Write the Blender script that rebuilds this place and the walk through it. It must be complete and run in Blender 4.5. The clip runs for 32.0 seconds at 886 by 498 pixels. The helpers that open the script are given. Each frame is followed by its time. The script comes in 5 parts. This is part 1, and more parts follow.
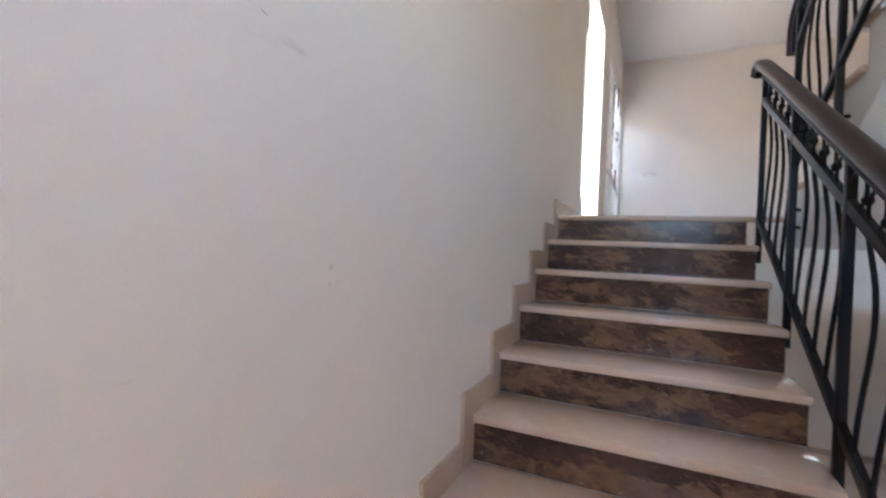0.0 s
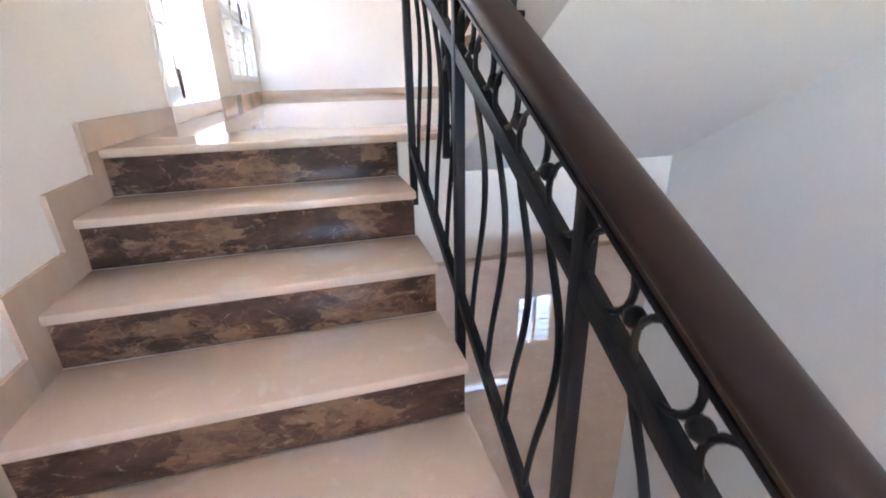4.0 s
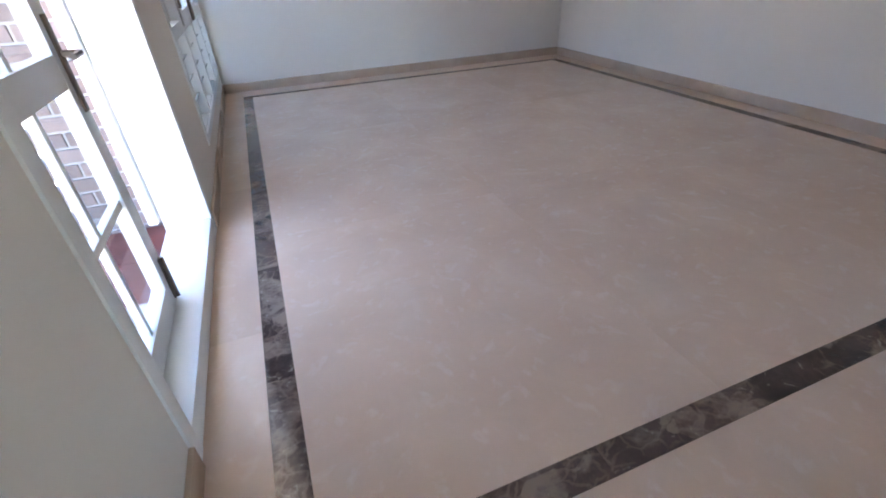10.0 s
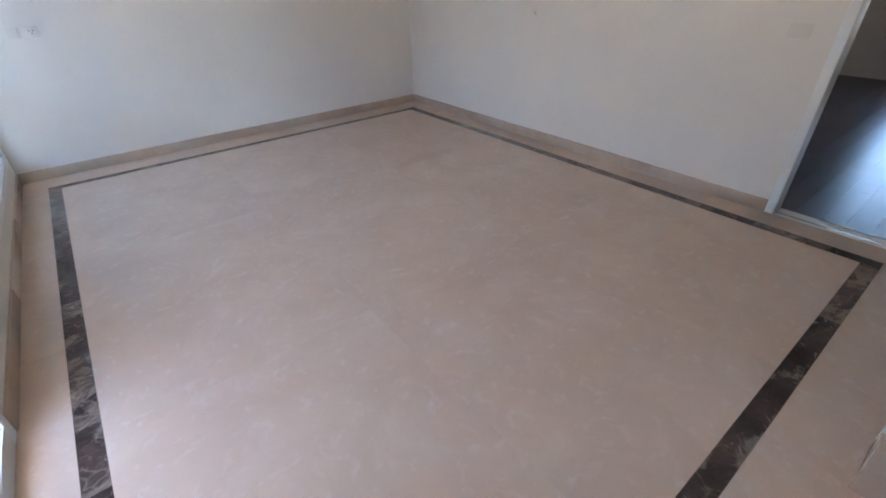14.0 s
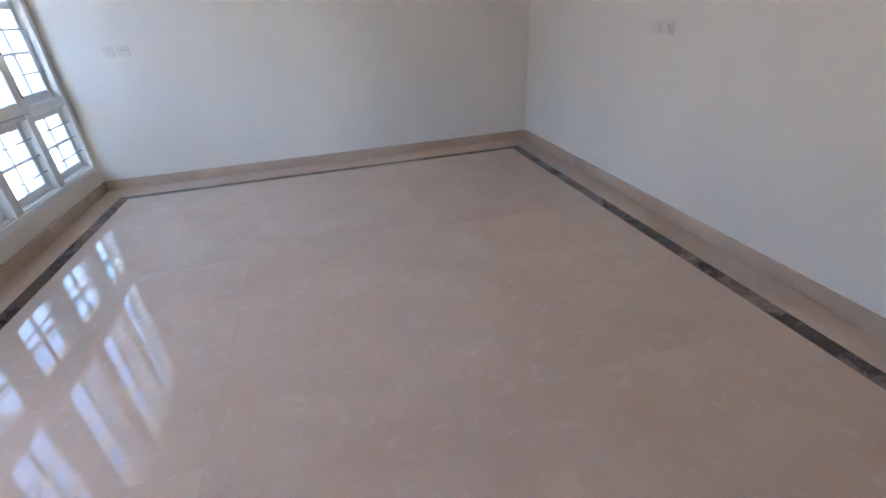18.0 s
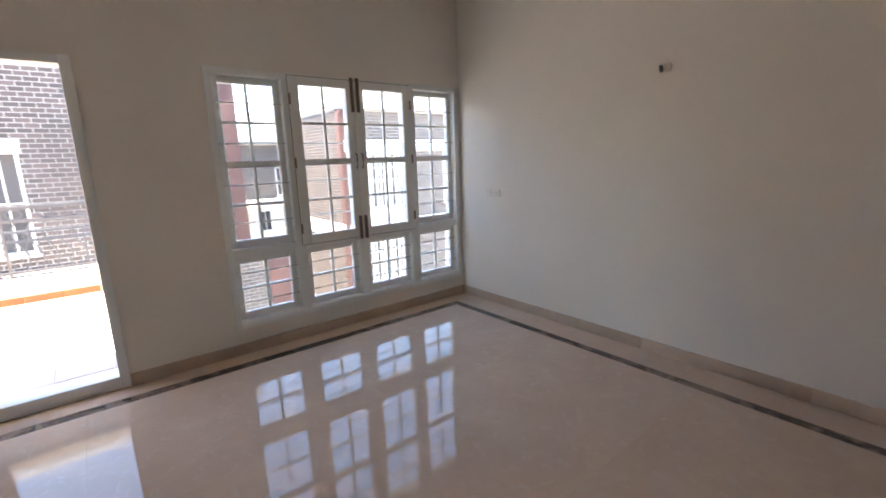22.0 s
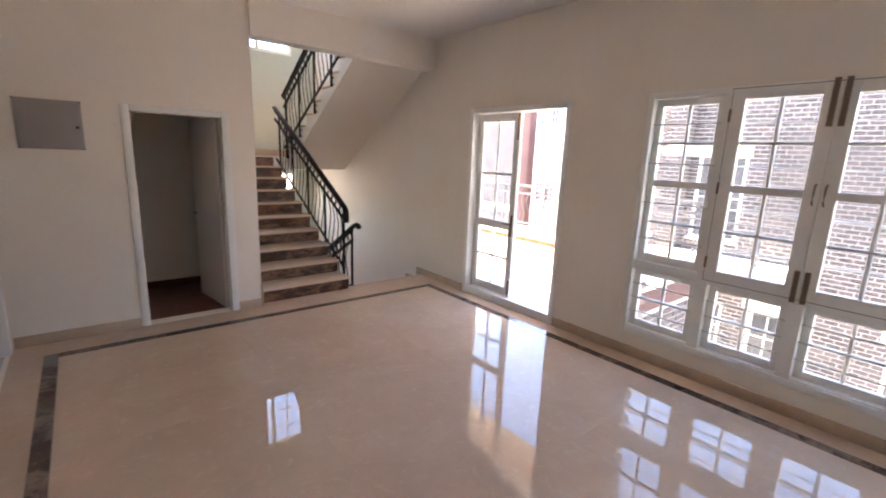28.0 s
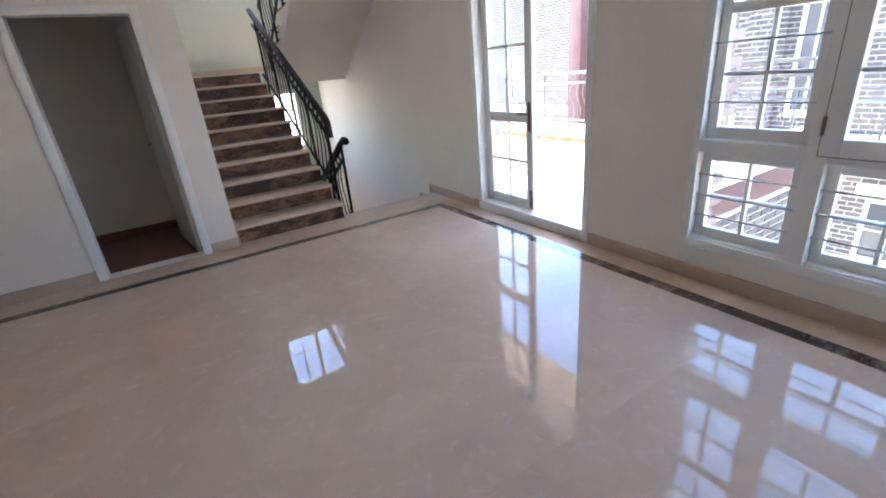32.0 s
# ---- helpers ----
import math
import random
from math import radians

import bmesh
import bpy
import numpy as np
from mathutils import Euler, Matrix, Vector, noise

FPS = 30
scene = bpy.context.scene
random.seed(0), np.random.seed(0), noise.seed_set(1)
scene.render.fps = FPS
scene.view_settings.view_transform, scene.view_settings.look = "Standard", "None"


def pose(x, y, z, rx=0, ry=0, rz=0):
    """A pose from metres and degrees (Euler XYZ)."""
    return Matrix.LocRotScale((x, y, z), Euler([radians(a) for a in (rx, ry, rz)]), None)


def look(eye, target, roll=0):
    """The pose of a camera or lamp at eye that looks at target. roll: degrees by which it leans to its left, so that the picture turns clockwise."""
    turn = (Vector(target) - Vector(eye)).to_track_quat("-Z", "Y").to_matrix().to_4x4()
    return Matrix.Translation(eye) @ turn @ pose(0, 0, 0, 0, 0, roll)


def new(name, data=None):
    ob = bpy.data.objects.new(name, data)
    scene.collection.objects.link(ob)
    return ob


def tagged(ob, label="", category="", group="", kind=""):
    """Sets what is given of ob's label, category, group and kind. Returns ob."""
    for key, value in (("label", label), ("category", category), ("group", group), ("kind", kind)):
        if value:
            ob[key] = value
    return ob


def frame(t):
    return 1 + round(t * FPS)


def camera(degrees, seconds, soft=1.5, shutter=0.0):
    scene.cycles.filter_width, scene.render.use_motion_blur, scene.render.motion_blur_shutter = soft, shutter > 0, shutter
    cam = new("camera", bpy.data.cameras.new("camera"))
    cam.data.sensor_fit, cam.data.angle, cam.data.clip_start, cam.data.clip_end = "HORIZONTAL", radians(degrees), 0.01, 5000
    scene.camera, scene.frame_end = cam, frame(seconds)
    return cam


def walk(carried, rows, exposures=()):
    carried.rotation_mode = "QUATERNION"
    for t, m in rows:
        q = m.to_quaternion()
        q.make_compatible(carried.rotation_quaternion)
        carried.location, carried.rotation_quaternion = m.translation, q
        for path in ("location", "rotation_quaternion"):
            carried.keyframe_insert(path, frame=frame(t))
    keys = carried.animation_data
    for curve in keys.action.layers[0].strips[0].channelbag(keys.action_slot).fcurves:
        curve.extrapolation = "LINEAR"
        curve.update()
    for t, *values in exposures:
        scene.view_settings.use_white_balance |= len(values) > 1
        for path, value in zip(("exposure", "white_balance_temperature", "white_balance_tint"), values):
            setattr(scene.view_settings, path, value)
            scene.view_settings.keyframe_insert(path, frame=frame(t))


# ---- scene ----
cam = camera(90.1, 32.0, 1.8, 0.3)
PATH = [
    (0, (0.553, -2.931, -0.237), (-0.29, -1.118, -0.246), 2.4),
    (0.5, (0.489, -2.774, -0.235), (-0.006, -0.859, -0.532), 0.5),
    (1, (0.38, -2.646, -0.257), (0.207, -0.71, -0.728), 0.4),
    (1.5, (0.357, -2.517, -0.258), (0.573, -0.626, -0.872), 1.4),
    (2, (0.452, -2.288, -0.181), (0.861, -0.444, -0.837), -0.8),
    (2.5, (0.533, -2.124, -0.121), (1.056, -0.285, -0.71), -0.8),
    (4.5, (0.75, -1.669, 0.257), (1.199, 0.122, -0.512), -2.3),
    (5, (0.73, -1.51, 0.284), (1.092, 0.285, -0.52), -3.2),
    (5.5, (0.683, -1.367, 0.419), (1.04, 0.415, -0.416), -2.8),
    (6, (0.694, -1.195, 0.431), (1.021, 0.577, -0.437), -2.3),
    (6.5, (0.705, -1.029, 0.573), (0.963, 0.729, -0.345), -1.9),
    (7, (0.642, -0.853, 0.608), (0.881, 0.891, -0.341), -0.4),
    (7.5, (0.597, -0.704, 0.722), (0.84, 1.017, -0.268), -0.2),
    (8, (0.647, -0.487, 0.749), (0.769, 1.205, -0.311), -2.5),
    (8.5, (0.571, -0.364, 0.823), (0.638, 1.319, -0.255), -3.8),
    (9, (0.439, -0.211, 0.918), (0.549, 1.457, -0.179), -3.1),
    (9.5, (0.4, -0.139, 1.047), (0.789, 1.487, -0.051), -2.1),
    (10, (0.416, -0.004, 1.18), (1.003, 1.565, 0.088), -2.5),
    (10.5, (0.415, 0.058, 1.319), (1.071, 1.609, 0.241), -2.2),
    (11, (0.383, 0.191, 1.427), (1.116, 1.716, 0.36), -5.1),
    (11.5, (0.388, 0.201, 1.558), (1.289, 1.623, 0.478), -2.3),
    (12, (0.439, 0.164, 1.591), (1.394, 1.556, 0.519), -1.8),
    (12.5, (0.494, 0.153, 1.591), (1.496, 1.511, 0.518), -1.9),
    (13, (0.557, 0.151, 1.598), (1.578, 1.493, 0.522), -1.8),
    (13.5, (0.611, 0.241, 1.581), (1.638, 1.576, 0.503), -1.6),
    (14, (0.696, 0.381, 1.599), (1.739, 1.71, 0.529), -1.3),
    (14.5, (0.821, 0.515, 1.606), (1.864, 1.843, 0.534), -1.4),
    (16.5, (1.55, 0.834, 1.504), (2.413, 2.343, 0.515), -2.3),
    (17, (1.74, 0.873, 1.476), (2.446, 2.47, 0.501), -3.6),
    (17.5, (1.984, 0.844, 1.455), (2.499, 2.521, 0.494), -2.9),
    (18, (2.189, 0.904, 1.413), (2.601, 2.611, 0.455), -3.4),
    (18.5, (2.427, 1.003, 1.416), (2.733, 2.735, 0.464), -3.3),
    (19, (2.755, 1.007, 1.396), (2.866, 2.76, 0.438), -4.3),
    (19.5, (3.026, 1.039, 1.415), (2.924, 2.78, 0.437), -5.5),
    (20, (3.26, 1.256, 1.42), (3.051, 2.984, 0.434), -4.0),
    (20.5, (3.466, 1.435, 1.52), (2.769, 3.066, 0.596), -1.7),
    (21, (3.661, 1.664, 1.61), (2.591, 3.147, 0.799), -1.3),
    (21.5, (3.892, 2.079, 1.63), (2.556, 3.455, 1.064), -1.4),
    (22, (3.892, 2.363, 1.598), (2.358, 3.582, 1.197), -2.0),
    (22.5, (3.988, 2.697, 1.579), (2.281, 3.682, 1.238), -0.2),
    (23, (4.0, 2.945, 1.592), (2.227, 3.819, 1.285), 0.6),
    (23.5, (3.955, 3.218, 1.563), (2.155, 4.043, 1.282), 0.9),
    (24, (3.984, 3.595, 1.547), (2.042, 3.981, 1.265), -0.9),
    (24.5, (3.994, 3.961, 1.493), (2.011, 4.003, 1.237), -2.1),
    (25, (3.892, 4.274, 1.473), (1.943, 3.923, 1.196), -3.0),
    (25.5, (3.849, 4.547, 1.528), (1.934, 4.047, 1.239), -1.7),
    (27.5, (3.751, 5.148, 1.773), (2.28, 3.854, 1.374), 2.7),
    (28, (3.842, 5.17, 1.769), (2.601, 3.658, 1.354), 2.3),
    (28.5, (3.943, 5.106, 1.772), (2.832, 3.497, 1.355), 2.8),
    (29, (3.976, 5.055, 1.691), (2.98, 3.372, 1.27), 2.8),
    (29.5, (3.994, 5.033, 1.526), (2.995, 3.359, 1.08), 0.3),
    (30, (3.917, 5.057, 1.434), (2.836, 3.468, 0.879), -3.1),
    (30.5, (3.71, 5.057, 1.389), (2.618, 3.476, 0.832), -3.4),
    (31, (3.359, 4.966, 1.312), (2.489, 3.264, 0.724), -6.1),
    (31.5, (3.065, 4.807, 1.349), (2.166, 3.173, 0.625), -5.2),
    (32, (2.753, 4.716, 1.436), (1.81, 3.12, 0.685), -5.4),
]
EXPOSURES = [(0.0, 4.55, 7530, 16), (1.0, 5.17, 7600, 15), (2.0, 5.65, 8000, 17), (5.0, 5.57, 7450, 17), (6.0, 5.4, 7250, 16), (7.0, 5.37, 6950, 14), (8.0, 5.1, 6600, 13), (9.0, 4.5, 6450, 11), (10.0, 4.18, 6590, 10), (11.0, 4.15, 7450, 10), (13.0, 4.3, 7550, 10), (14.0, 4.36, 6800, 9), (17.0, 4.45, 6800, 10), (18.0, 4.35, 6650, 9), (19.0, 4.45, 6790, 10), (20.0, 4.4, 6650, 10), (21.0, 3.77, 7500, 10), (22.0, 3.65, 8000, 13), (23.0, 3.52, 8100, 12), (25.0, 3.87, 8500, 13), (28.0, 4.15, 8500, 21), (29.0, 4.13, 7650, 15), (30.0, 4.08, 7150, 15), (31.0, 4.12, 7300, 12), (32.0, 4.18, 6820, 11)]
walk(cam, [(t, look(eye, target, roll)) for t, eye, target, roll in PATH], EXPOSURES)

# ---- light ----
SUN_DIR = Vector((0.03, -0.34, 0.94))       # towards the sun
world = bpy.data.worlds.new("daylight")
scene.world = world
world.use_nodes = True
wn = world.node_tree.nodes
sky = wn.new("ShaderNodeTexSky")
sky.sky_type, sky.sun_disc = "NISHITA", False
sky.sun_elevation = math.asin(SUN_DIR.normalized().z)
sky.sun_rotation = math.atan2(SUN_DIR.x, SUN_DIR.y)
sky.dust_density, sky.ozone_density, sky.altitude = 0.05, 4.0, 900.0
world.node_tree.links.new(sky.outputs[0], wn["Background"].inputs[0])
wn["Background"].inputs[1].default_value = 0.15
sun = new("sun", bpy.data.lights.new("sun", "SUN"))
sun.data.energy, sun.data.angle, sun.data.color = 3.6, radians(0.5), (1.0, 0.96, 0.9)
sun.matrix_world = look(SUN_DIR * 30, (0, 0, 0))


# ---- materials ----
def material(name, base, rough=0.6, metal=0.0, vary=0.06, scale=3.0, bump=0.02, fine=60.0, coat=0.0):
    """A plain surface with cloudy tone and fine grain."""
    m = bpy.data.materials.new(name)
    m.use_nodes = True
    nt = m.node_tree
    b = nt.nodes["Principled BSDF"]
    b.inputs["Roughness"].default_value, b.inputs["Metallic"].default_value = rough, metal
    b.inputs["Coat Weight"].default_value = coat
    co = nt.nodes.new("ShaderNodeTexCoord")
    n1, n2 = nt.nodes.new("ShaderNodeTexNoise"), nt.nodes.new("ShaderNodeTexNoise")
    n1.inputs["Scale"].default_value, n2.inputs["Scale"].default_value = scale, fine
    n1.inputs["Detail"].default_value = 5
    for n in (n1, n2):
        nt.links.new(co.outputs["Object"], n.inputs["Vector"])
    ramp = nt.nodes.new("ShaderNodeValToRGB")
    lo, hi = [max(0, c * (1 - vary)) for c in base], [min(1, c * (1 + vary)) for c in base]
    ramp.color_ramp.elements[0].position, ramp.color_ramp.elements[1].position = 0.3, 0.7
    ramp.color_ramp.elements[0].color, ramp.color_ramp.elements[1].color = (*lo, 1), (*hi, 1)
    nt.links.new(n1.outputs[0], ramp.inputs[0])
    nt.links.new(ramp.outputs[0], b.inputs["Base Color"])
    bp = nt.nodes.new("ShaderNodeBump")
    bp.inputs["Strength"].default_value, bp.inputs["Distance"].default_value = min(1, bump * 5), 0.004
    nt.links.new(n2.outputs[0], bp.inputs["Height"])
    nt.links.new(bp.outputs[0], b.inputs["Normal"])
    return m


def marble(name, stops, scale, rough, vein=None, vein_width=0.03, warp=1.2, cloud=2.0, coord="Object", fleck=None):
    """Polished stone: warped noise through a ramp of stops, with thin veins."""
    m = bpy.data.materials.new(name)
    m.use_nodes = True
    nt, N = m.node_tree, m.node_tree.nodes
    b = N["Principled BSDF"]
    co = N.new("ShaderNodeTexCoord")
    info = N.new("ShaderNodeObjectInfo")
    shift = N.new("ShaderNodeVectorMath")
    shift.operation = "MULTIPLY_ADD"
    shift.inputs[1].default_value = (7.3, 5.1, 3.7)
    nt.links.new(info.outputs["Random"], shift.inputs[0])
    nt.links.new(co.outputs[coord], shift.inputs[2])
    wn_ = N.new("ShaderNodeTexNoise")
    wn_.inputs["Scale"].default_value, wn_.inputs["Detail"].default_value = scale * 0.7, 4
    nt.links.new(shift.outputs[0], wn_.inputs["Vector"])
    mix = N.new("ShaderNodeVectorMath")
    mix.operation = "MULTIPLY_ADD"
    mix.inputs[1].default_value = (warp / scale,) * 3
    nt.links.new(wn_.outputs["Color"], mix.inputs[0])
    nt.links.new(shift.outputs[0], mix.inputs[2])
    n1 = N.new("ShaderNodeTexNoise")
    n1.inputs["Scale"].default_value, n1.inputs["Detail"].default_value, n1.inputs["Roughness"].default_value = scale, 8, 0.62
    nt.links.new(mix.outputs[0], n1.inputs["Vector"])
    ramp = N.new("ShaderNodeValToRGB")
    el = ramp.color_ramp.elements
    while len(el) < len(stops):
        el.new(0.5)
    for e, (p, c) in zip(el, stops):
        e.position, e.color = p, (*c, 1)
    nt.links.new(n1.outputs[0], ramp.inputs[0])
    out = ramp.outputs[0]
    if vein:
        v = N.new("ShaderNodeTexNoise")
        v.inputs["Scale"].default_value, v.inputs["Detail"].default_value = scale * cloud, 3
        nt.links.new(mix.outputs[0], v.inputs["Vector"])
        off, ab = N.new("ShaderNodeMath"), N.new("ShaderNodeMath")
        off.operation, ab.operation = "SUBTRACT", "ABSOLUTE"
        off.inputs[1].default_value = 0.5
        nt.links.new(v.outputs[0], off.inputs[0])
        nt.links.new(off.outputs[0], ab.inputs[0])
        vr = N.new("ShaderNodeValToRGB")
        vr.color_ramp.elements[0].color, vr.color_ramp.elements[1].color = (1, 1, 1, 1), (0, 0, 0, 1)
        vr.color_ramp.elements[1].position = vein_width
        nt.links.new(ab.outputs[0], vr.inputs[0])
        mask = N.new("ShaderNodeMath")
        mask.operation = "MULTIPLY"
        gate = N.new("ShaderNodeMapRange")
        gate.inputs["From Min"].default_value, gate.inputs["From Max"].default_value = 0.45, 0.62
        nt.links.new(wn_.outputs[0], gate.inputs["Value"])
        nt.links.new(vr.outputs[0], mask.inputs[0])
        nt.links.new(gate.outputs[0], mask.inputs[1])
        mx = N.new("ShaderNodeMix")
        mx.data_type = "RGBA"
        nt.links.new(mask.outputs[0], mx.inputs["Factor"])
        nt.links.new(out, mx.inputs["A"])
        mx.inputs["B"].default_value = (*vein, 1)
        out = mx.outputs["Result"]
    if fleck:
        f = N.new("ShaderNodeTexNoise")
        f.inputs["Scale"].default_value, f.inputs["Detail"].default_value, f.inputs["Roughness"].default_value = scale * 6, 4, 0.55
        fm, fx = N.new("ShaderNodeMapRange"), N.new("ShaderNodeMix")
        fm.inputs["From Min"].default_value, fm.inputs["From Max"].default_value, fm.inputs["To Max"].default_value = 0.56, 0.78, 0.34
        fx.data_type = "RGBA"
        fx.inputs["B"].default_value = (*fleck, 1)
        nt.links.new(mix.outputs[0], f.inputs["Vector"])
        nt.links.new(f.outputs[0], fm.inputs["Value"])
        nt.links.new(fm.outputs[0], fx.inputs["Factor"])
        nt.links.new(out, fx.inputs["A"])
        tone, hsv = N.new("ShaderNodeMapRange"), N.new("ShaderNodeHueSaturation")
        tone.inputs["To Min"].default_value, tone.inputs["To Max"].default_value = 0.96, 1.03
        nt.links.new(info.outputs["Random"], tone.inputs["Value"])
        nt.links.new(tone.outputs[0], hsv.inputs["Value"])
        nt.links.new(fx.outputs["Result"], hsv.inputs["Color"])
        out = hsv.outputs[0]
    nt.links.new(out, b.inputs["Base Color"])
    rr = N.new("ShaderNodeMapRange")
    rr.inputs["To Min"].default_value, rr.inputs["To Max"].default_value = rough * 0.75, rough * 1.35
    nt.links.new(n1.outputs[0], rr.inputs["Value"])
    nt.links.new(rr.outputs[0], b.inputs["Roughness"])
    return m


PLASTER = material("cream_plaster", (0.85, 0.785, 0.705), 0.75, vary=0.03, scale=1.3, bump=0.008, fine=90)


def smudged(m, tint, scale, low, high, amount):
    """Adds sparse rubbed marks, longer than high, to a plain surface."""
    nt = m.node_tree
    b = nt.nodes["Principled BSDF"]
    old = b.inputs["Base Color"].links[0].from_socket
    co, mp, n = nt.nodes.new("ShaderNodeTexCoord"), nt.nodes.new("ShaderNodeMapping"), nt.nodes.new("ShaderNodeTexNoise")
    mp.inputs["Scale"].default_value = (0.45, 0.45, 1.7)
    n.inputs["Scale"].default_value, n.inputs["Detail"].default_value, n.inputs["Roughness"].default_value = scale, 6, 0.6
    mr, mx = nt.nodes.new("ShaderNodeMapRange"), nt.nodes.new("ShaderNodeMix")
    mr.inputs["From Min"].default_value, mr.inputs["From Max"].default_value, mr.inputs["To Max"].default_value = low, high, amount
    mx.data_type = "RGBA"
    mx.inputs["B"].default_value = (*tint, 1)
    nt.links.new(co.outputs["Object"], mp.inputs["Vector"])
    nt.links.new(mp.outputs[0], n.inputs["Vector"])
    nt.links.new(n.outputs[0], mr.inputs["Value"])
    nt.links.new(mr.outputs[0], mx.inputs["Factor"])
    nt.links.new(old, mx.inputs["A"])
    nt.links.new(mx.outputs["Result"], b.inputs["Base Color"])


smudged(PLASTER, (0.42, 0.33, 0.28), 3.1, 0.70, 0.80, 0.5)
CEILING = material("white_ceiling_paint", (0.78, 0.76, 0.73), 0.8, vary=0.02, scale=1.0, bump=0.02, fine=120)
STAIRWALL = material("grey_white_plaster", (0.70, 0.69, 0.66), 0.75, vary=0.03, scale=1.2, bump=0.008, fine=90)
GREENWALL = material("pale_green_plaster", (0.53, 0.575, 0.51), 0.75, vary=0.03, scale=1.2, bump=0.008, fine=90)
WHITE_PAINT = material("white_enamel", (0.86, 0.86, 0.835), 0.35, vary=0.02, scale=4, bump=0.015, fine=80)
IRON = material("black_iron", (0.009, 0.009, 0.011), 0.48, 0.0, vary=0.2, scale=12, bump=0.05, fine=160)
STEEL = material("brushed_steel", (0.45, 0.44, 0.43), 0.35, 0.9, vary=0.05, scale=8)
BRONZE = material("bronze_fitting", (0.21, 0.155, 0.12), 0.45, 0.5, vary=0.12, scale=10)
RAILWOOD = material("dark_rail_wood", (0.020, 0.0075, 0.0065), 0.42, vary=0.3, scale=6, bump=0.03, fine=40, coat=0.04)
CREAM = marble("cream_marble", [(0.25, (0.61, 0.435, 0.325)), (0.43, (0.645, 0.468, 0.352)), (0.58, (0.675, 0.497, 0.377)), (0.78, (0.72, 0.555, 0.438))], 2.6, 0.004, warp=1.1, fleck=(0.80, 0.73, 0.66))
CREAM.node_tree.nodes["Principled BSDF"].inputs["Specular IOR Level"].default_value = 0.4
CREAM_DULL = marble("cream_marble_skirting", [(0.25, (0.475, 0.335, 0.24)), (0.5, (0.565, 0.415, 0.308)), (0.75, (0.645, 0.50, 0.385))], 2.2, 0.14)


def breccia(name, rough, scale=13.0, dark=(0.044, 0.021, 0.015), mid=(0.108, 0.053, 0.034), tan=(0.235, 0.126, 0.070), pale=(0.40, 0.31, 0.24)):
    """Dark marble: broken dark and brown stones, webs of tan cracks in places, a few long pale veins."""
    m = bpy.data.materials.new(name)
    m.use_nodes = True
    nt, N = m.node_tree, m.node_tree.nodes
    b = N["Principled BSDF"]
    co, info, shift = N.new("ShaderNodeTexCoord"), N.new("ShaderNodeObjectInfo"), N.new("ShaderNodeVectorMath")
    shift.operation = "MULTIPLY_ADD"
    shift.inputs[1].default_value = (9.3, 6.1, 4.7)
    nt.links.new(info.outputs["Random"], shift.inputs[0])
    nt.links.new(co.outputs["Object"], shift.inputs[2])

    def noise(sc, detail, src, rough_=0.5):
        n = N.new("ShaderNodeTexNoise")
        n.inputs["Scale"].default_value, n.inputs["Detail"].default_value, n.inputs["Roughness"].default_value = sc, detail, rough_
        nt.links.new(src, n.inputs["Vector"])
        return n

    def remap(src, a, c, lo=0.0, hi=1.0):
        r = N.new("ShaderNodeMapRange")
        r.interpolation_type = "SMOOTHSTEP"
        for key, v in (("From Min", a), ("From Max", c), ("To Min", lo), ("To Max", hi)):
            r.inputs[key].default_value = v
        nt.links.new(src, r.inputs["Value"])
        return r.outputs[0]

    def math_node(op, x, y=0.0):
        q = N.new("ShaderNodeMath")
        q.operation = op
        for k, v in enumerate((x, y)):
            if isinstance(v, float):
                q.inputs[k].default_value = v
            else:
                nt.links.new(v, q.inputs[k])
        return q.outputs[0]

    def blend(fac, x, y):
        q = N.new("ShaderNodeMix")
        q.data_type = "RGBA"
        nt.links.new(fac, q.inputs["Factor"])
        for key, v in (("A", x), ("B", y)):
            if isinstance(v, tuple):
                q.inputs[key].default_value = (*v, 1)
            else:
                nt.links.new(v, q.inputs[key])
        return q.outputs["Result"]

    def warped(src, sc, detail, amount):
        w, p = noise(sc, detail, src, 0.6), N.new("ShaderNodeVectorMath")
        p.operation = "MULTIPLY_ADD"
        p.inputs[1].default_value = (amount,) * 3
        nt.links.new(w.outputs["Color"], p.inputs[0])
        nt.links.new(src, p.inputs[2])
        return p.outputs[0]

    def cells(sc, src, feature):
        v = N.new("ShaderNodeTexVoronoi")
        v.feature = feature
        v.inputs["Scale"].default_value = sc
        nt.links.new(src, v.inputs["Vector"])
        return v

    lean = N.new("ShaderNodeMapping")
    lean.inputs["Rotation"].default_value = (0.5, 0.6, 0.4)
    lean.inputs["Scale"].default_value = (0.6, 0.75, 1.15)
    nt.links.new(shift.outputs[0], lean.inputs["Vector"])
    flat = lean.outputs[0]
    pos = warped(flat, scale * 0.6, 5, 0.09)
    zone, grain = noise(scale * 0.55, 5, pos, 0.62), noise(38.0, 7, pos, 0.66)
    where, cloud = noise(3.4, 2, flat), noise(scale * 0.9, 3, flat)
    ground = blend(remap(math_node("ADD", math_node("MULTIPLY", cloud.outputs[0], 0.6), math_node("MULTIPLY", grain.outputs[0], 0.4)), 0.36, 0.64), dark, mid)
    stones, edge, fine_edge = cells(scale * 1.7, pos, "F1"), cells(scale, pos, "DISTANCE_TO_EDGE"), cells(scale * 2.4, pos, "DISTANCE_TO_EDGE")
    tone = N.new("ShaderNodeSeparateColor")
    nt.links.new(stones.outputs["Color"], tone.inputs[0])
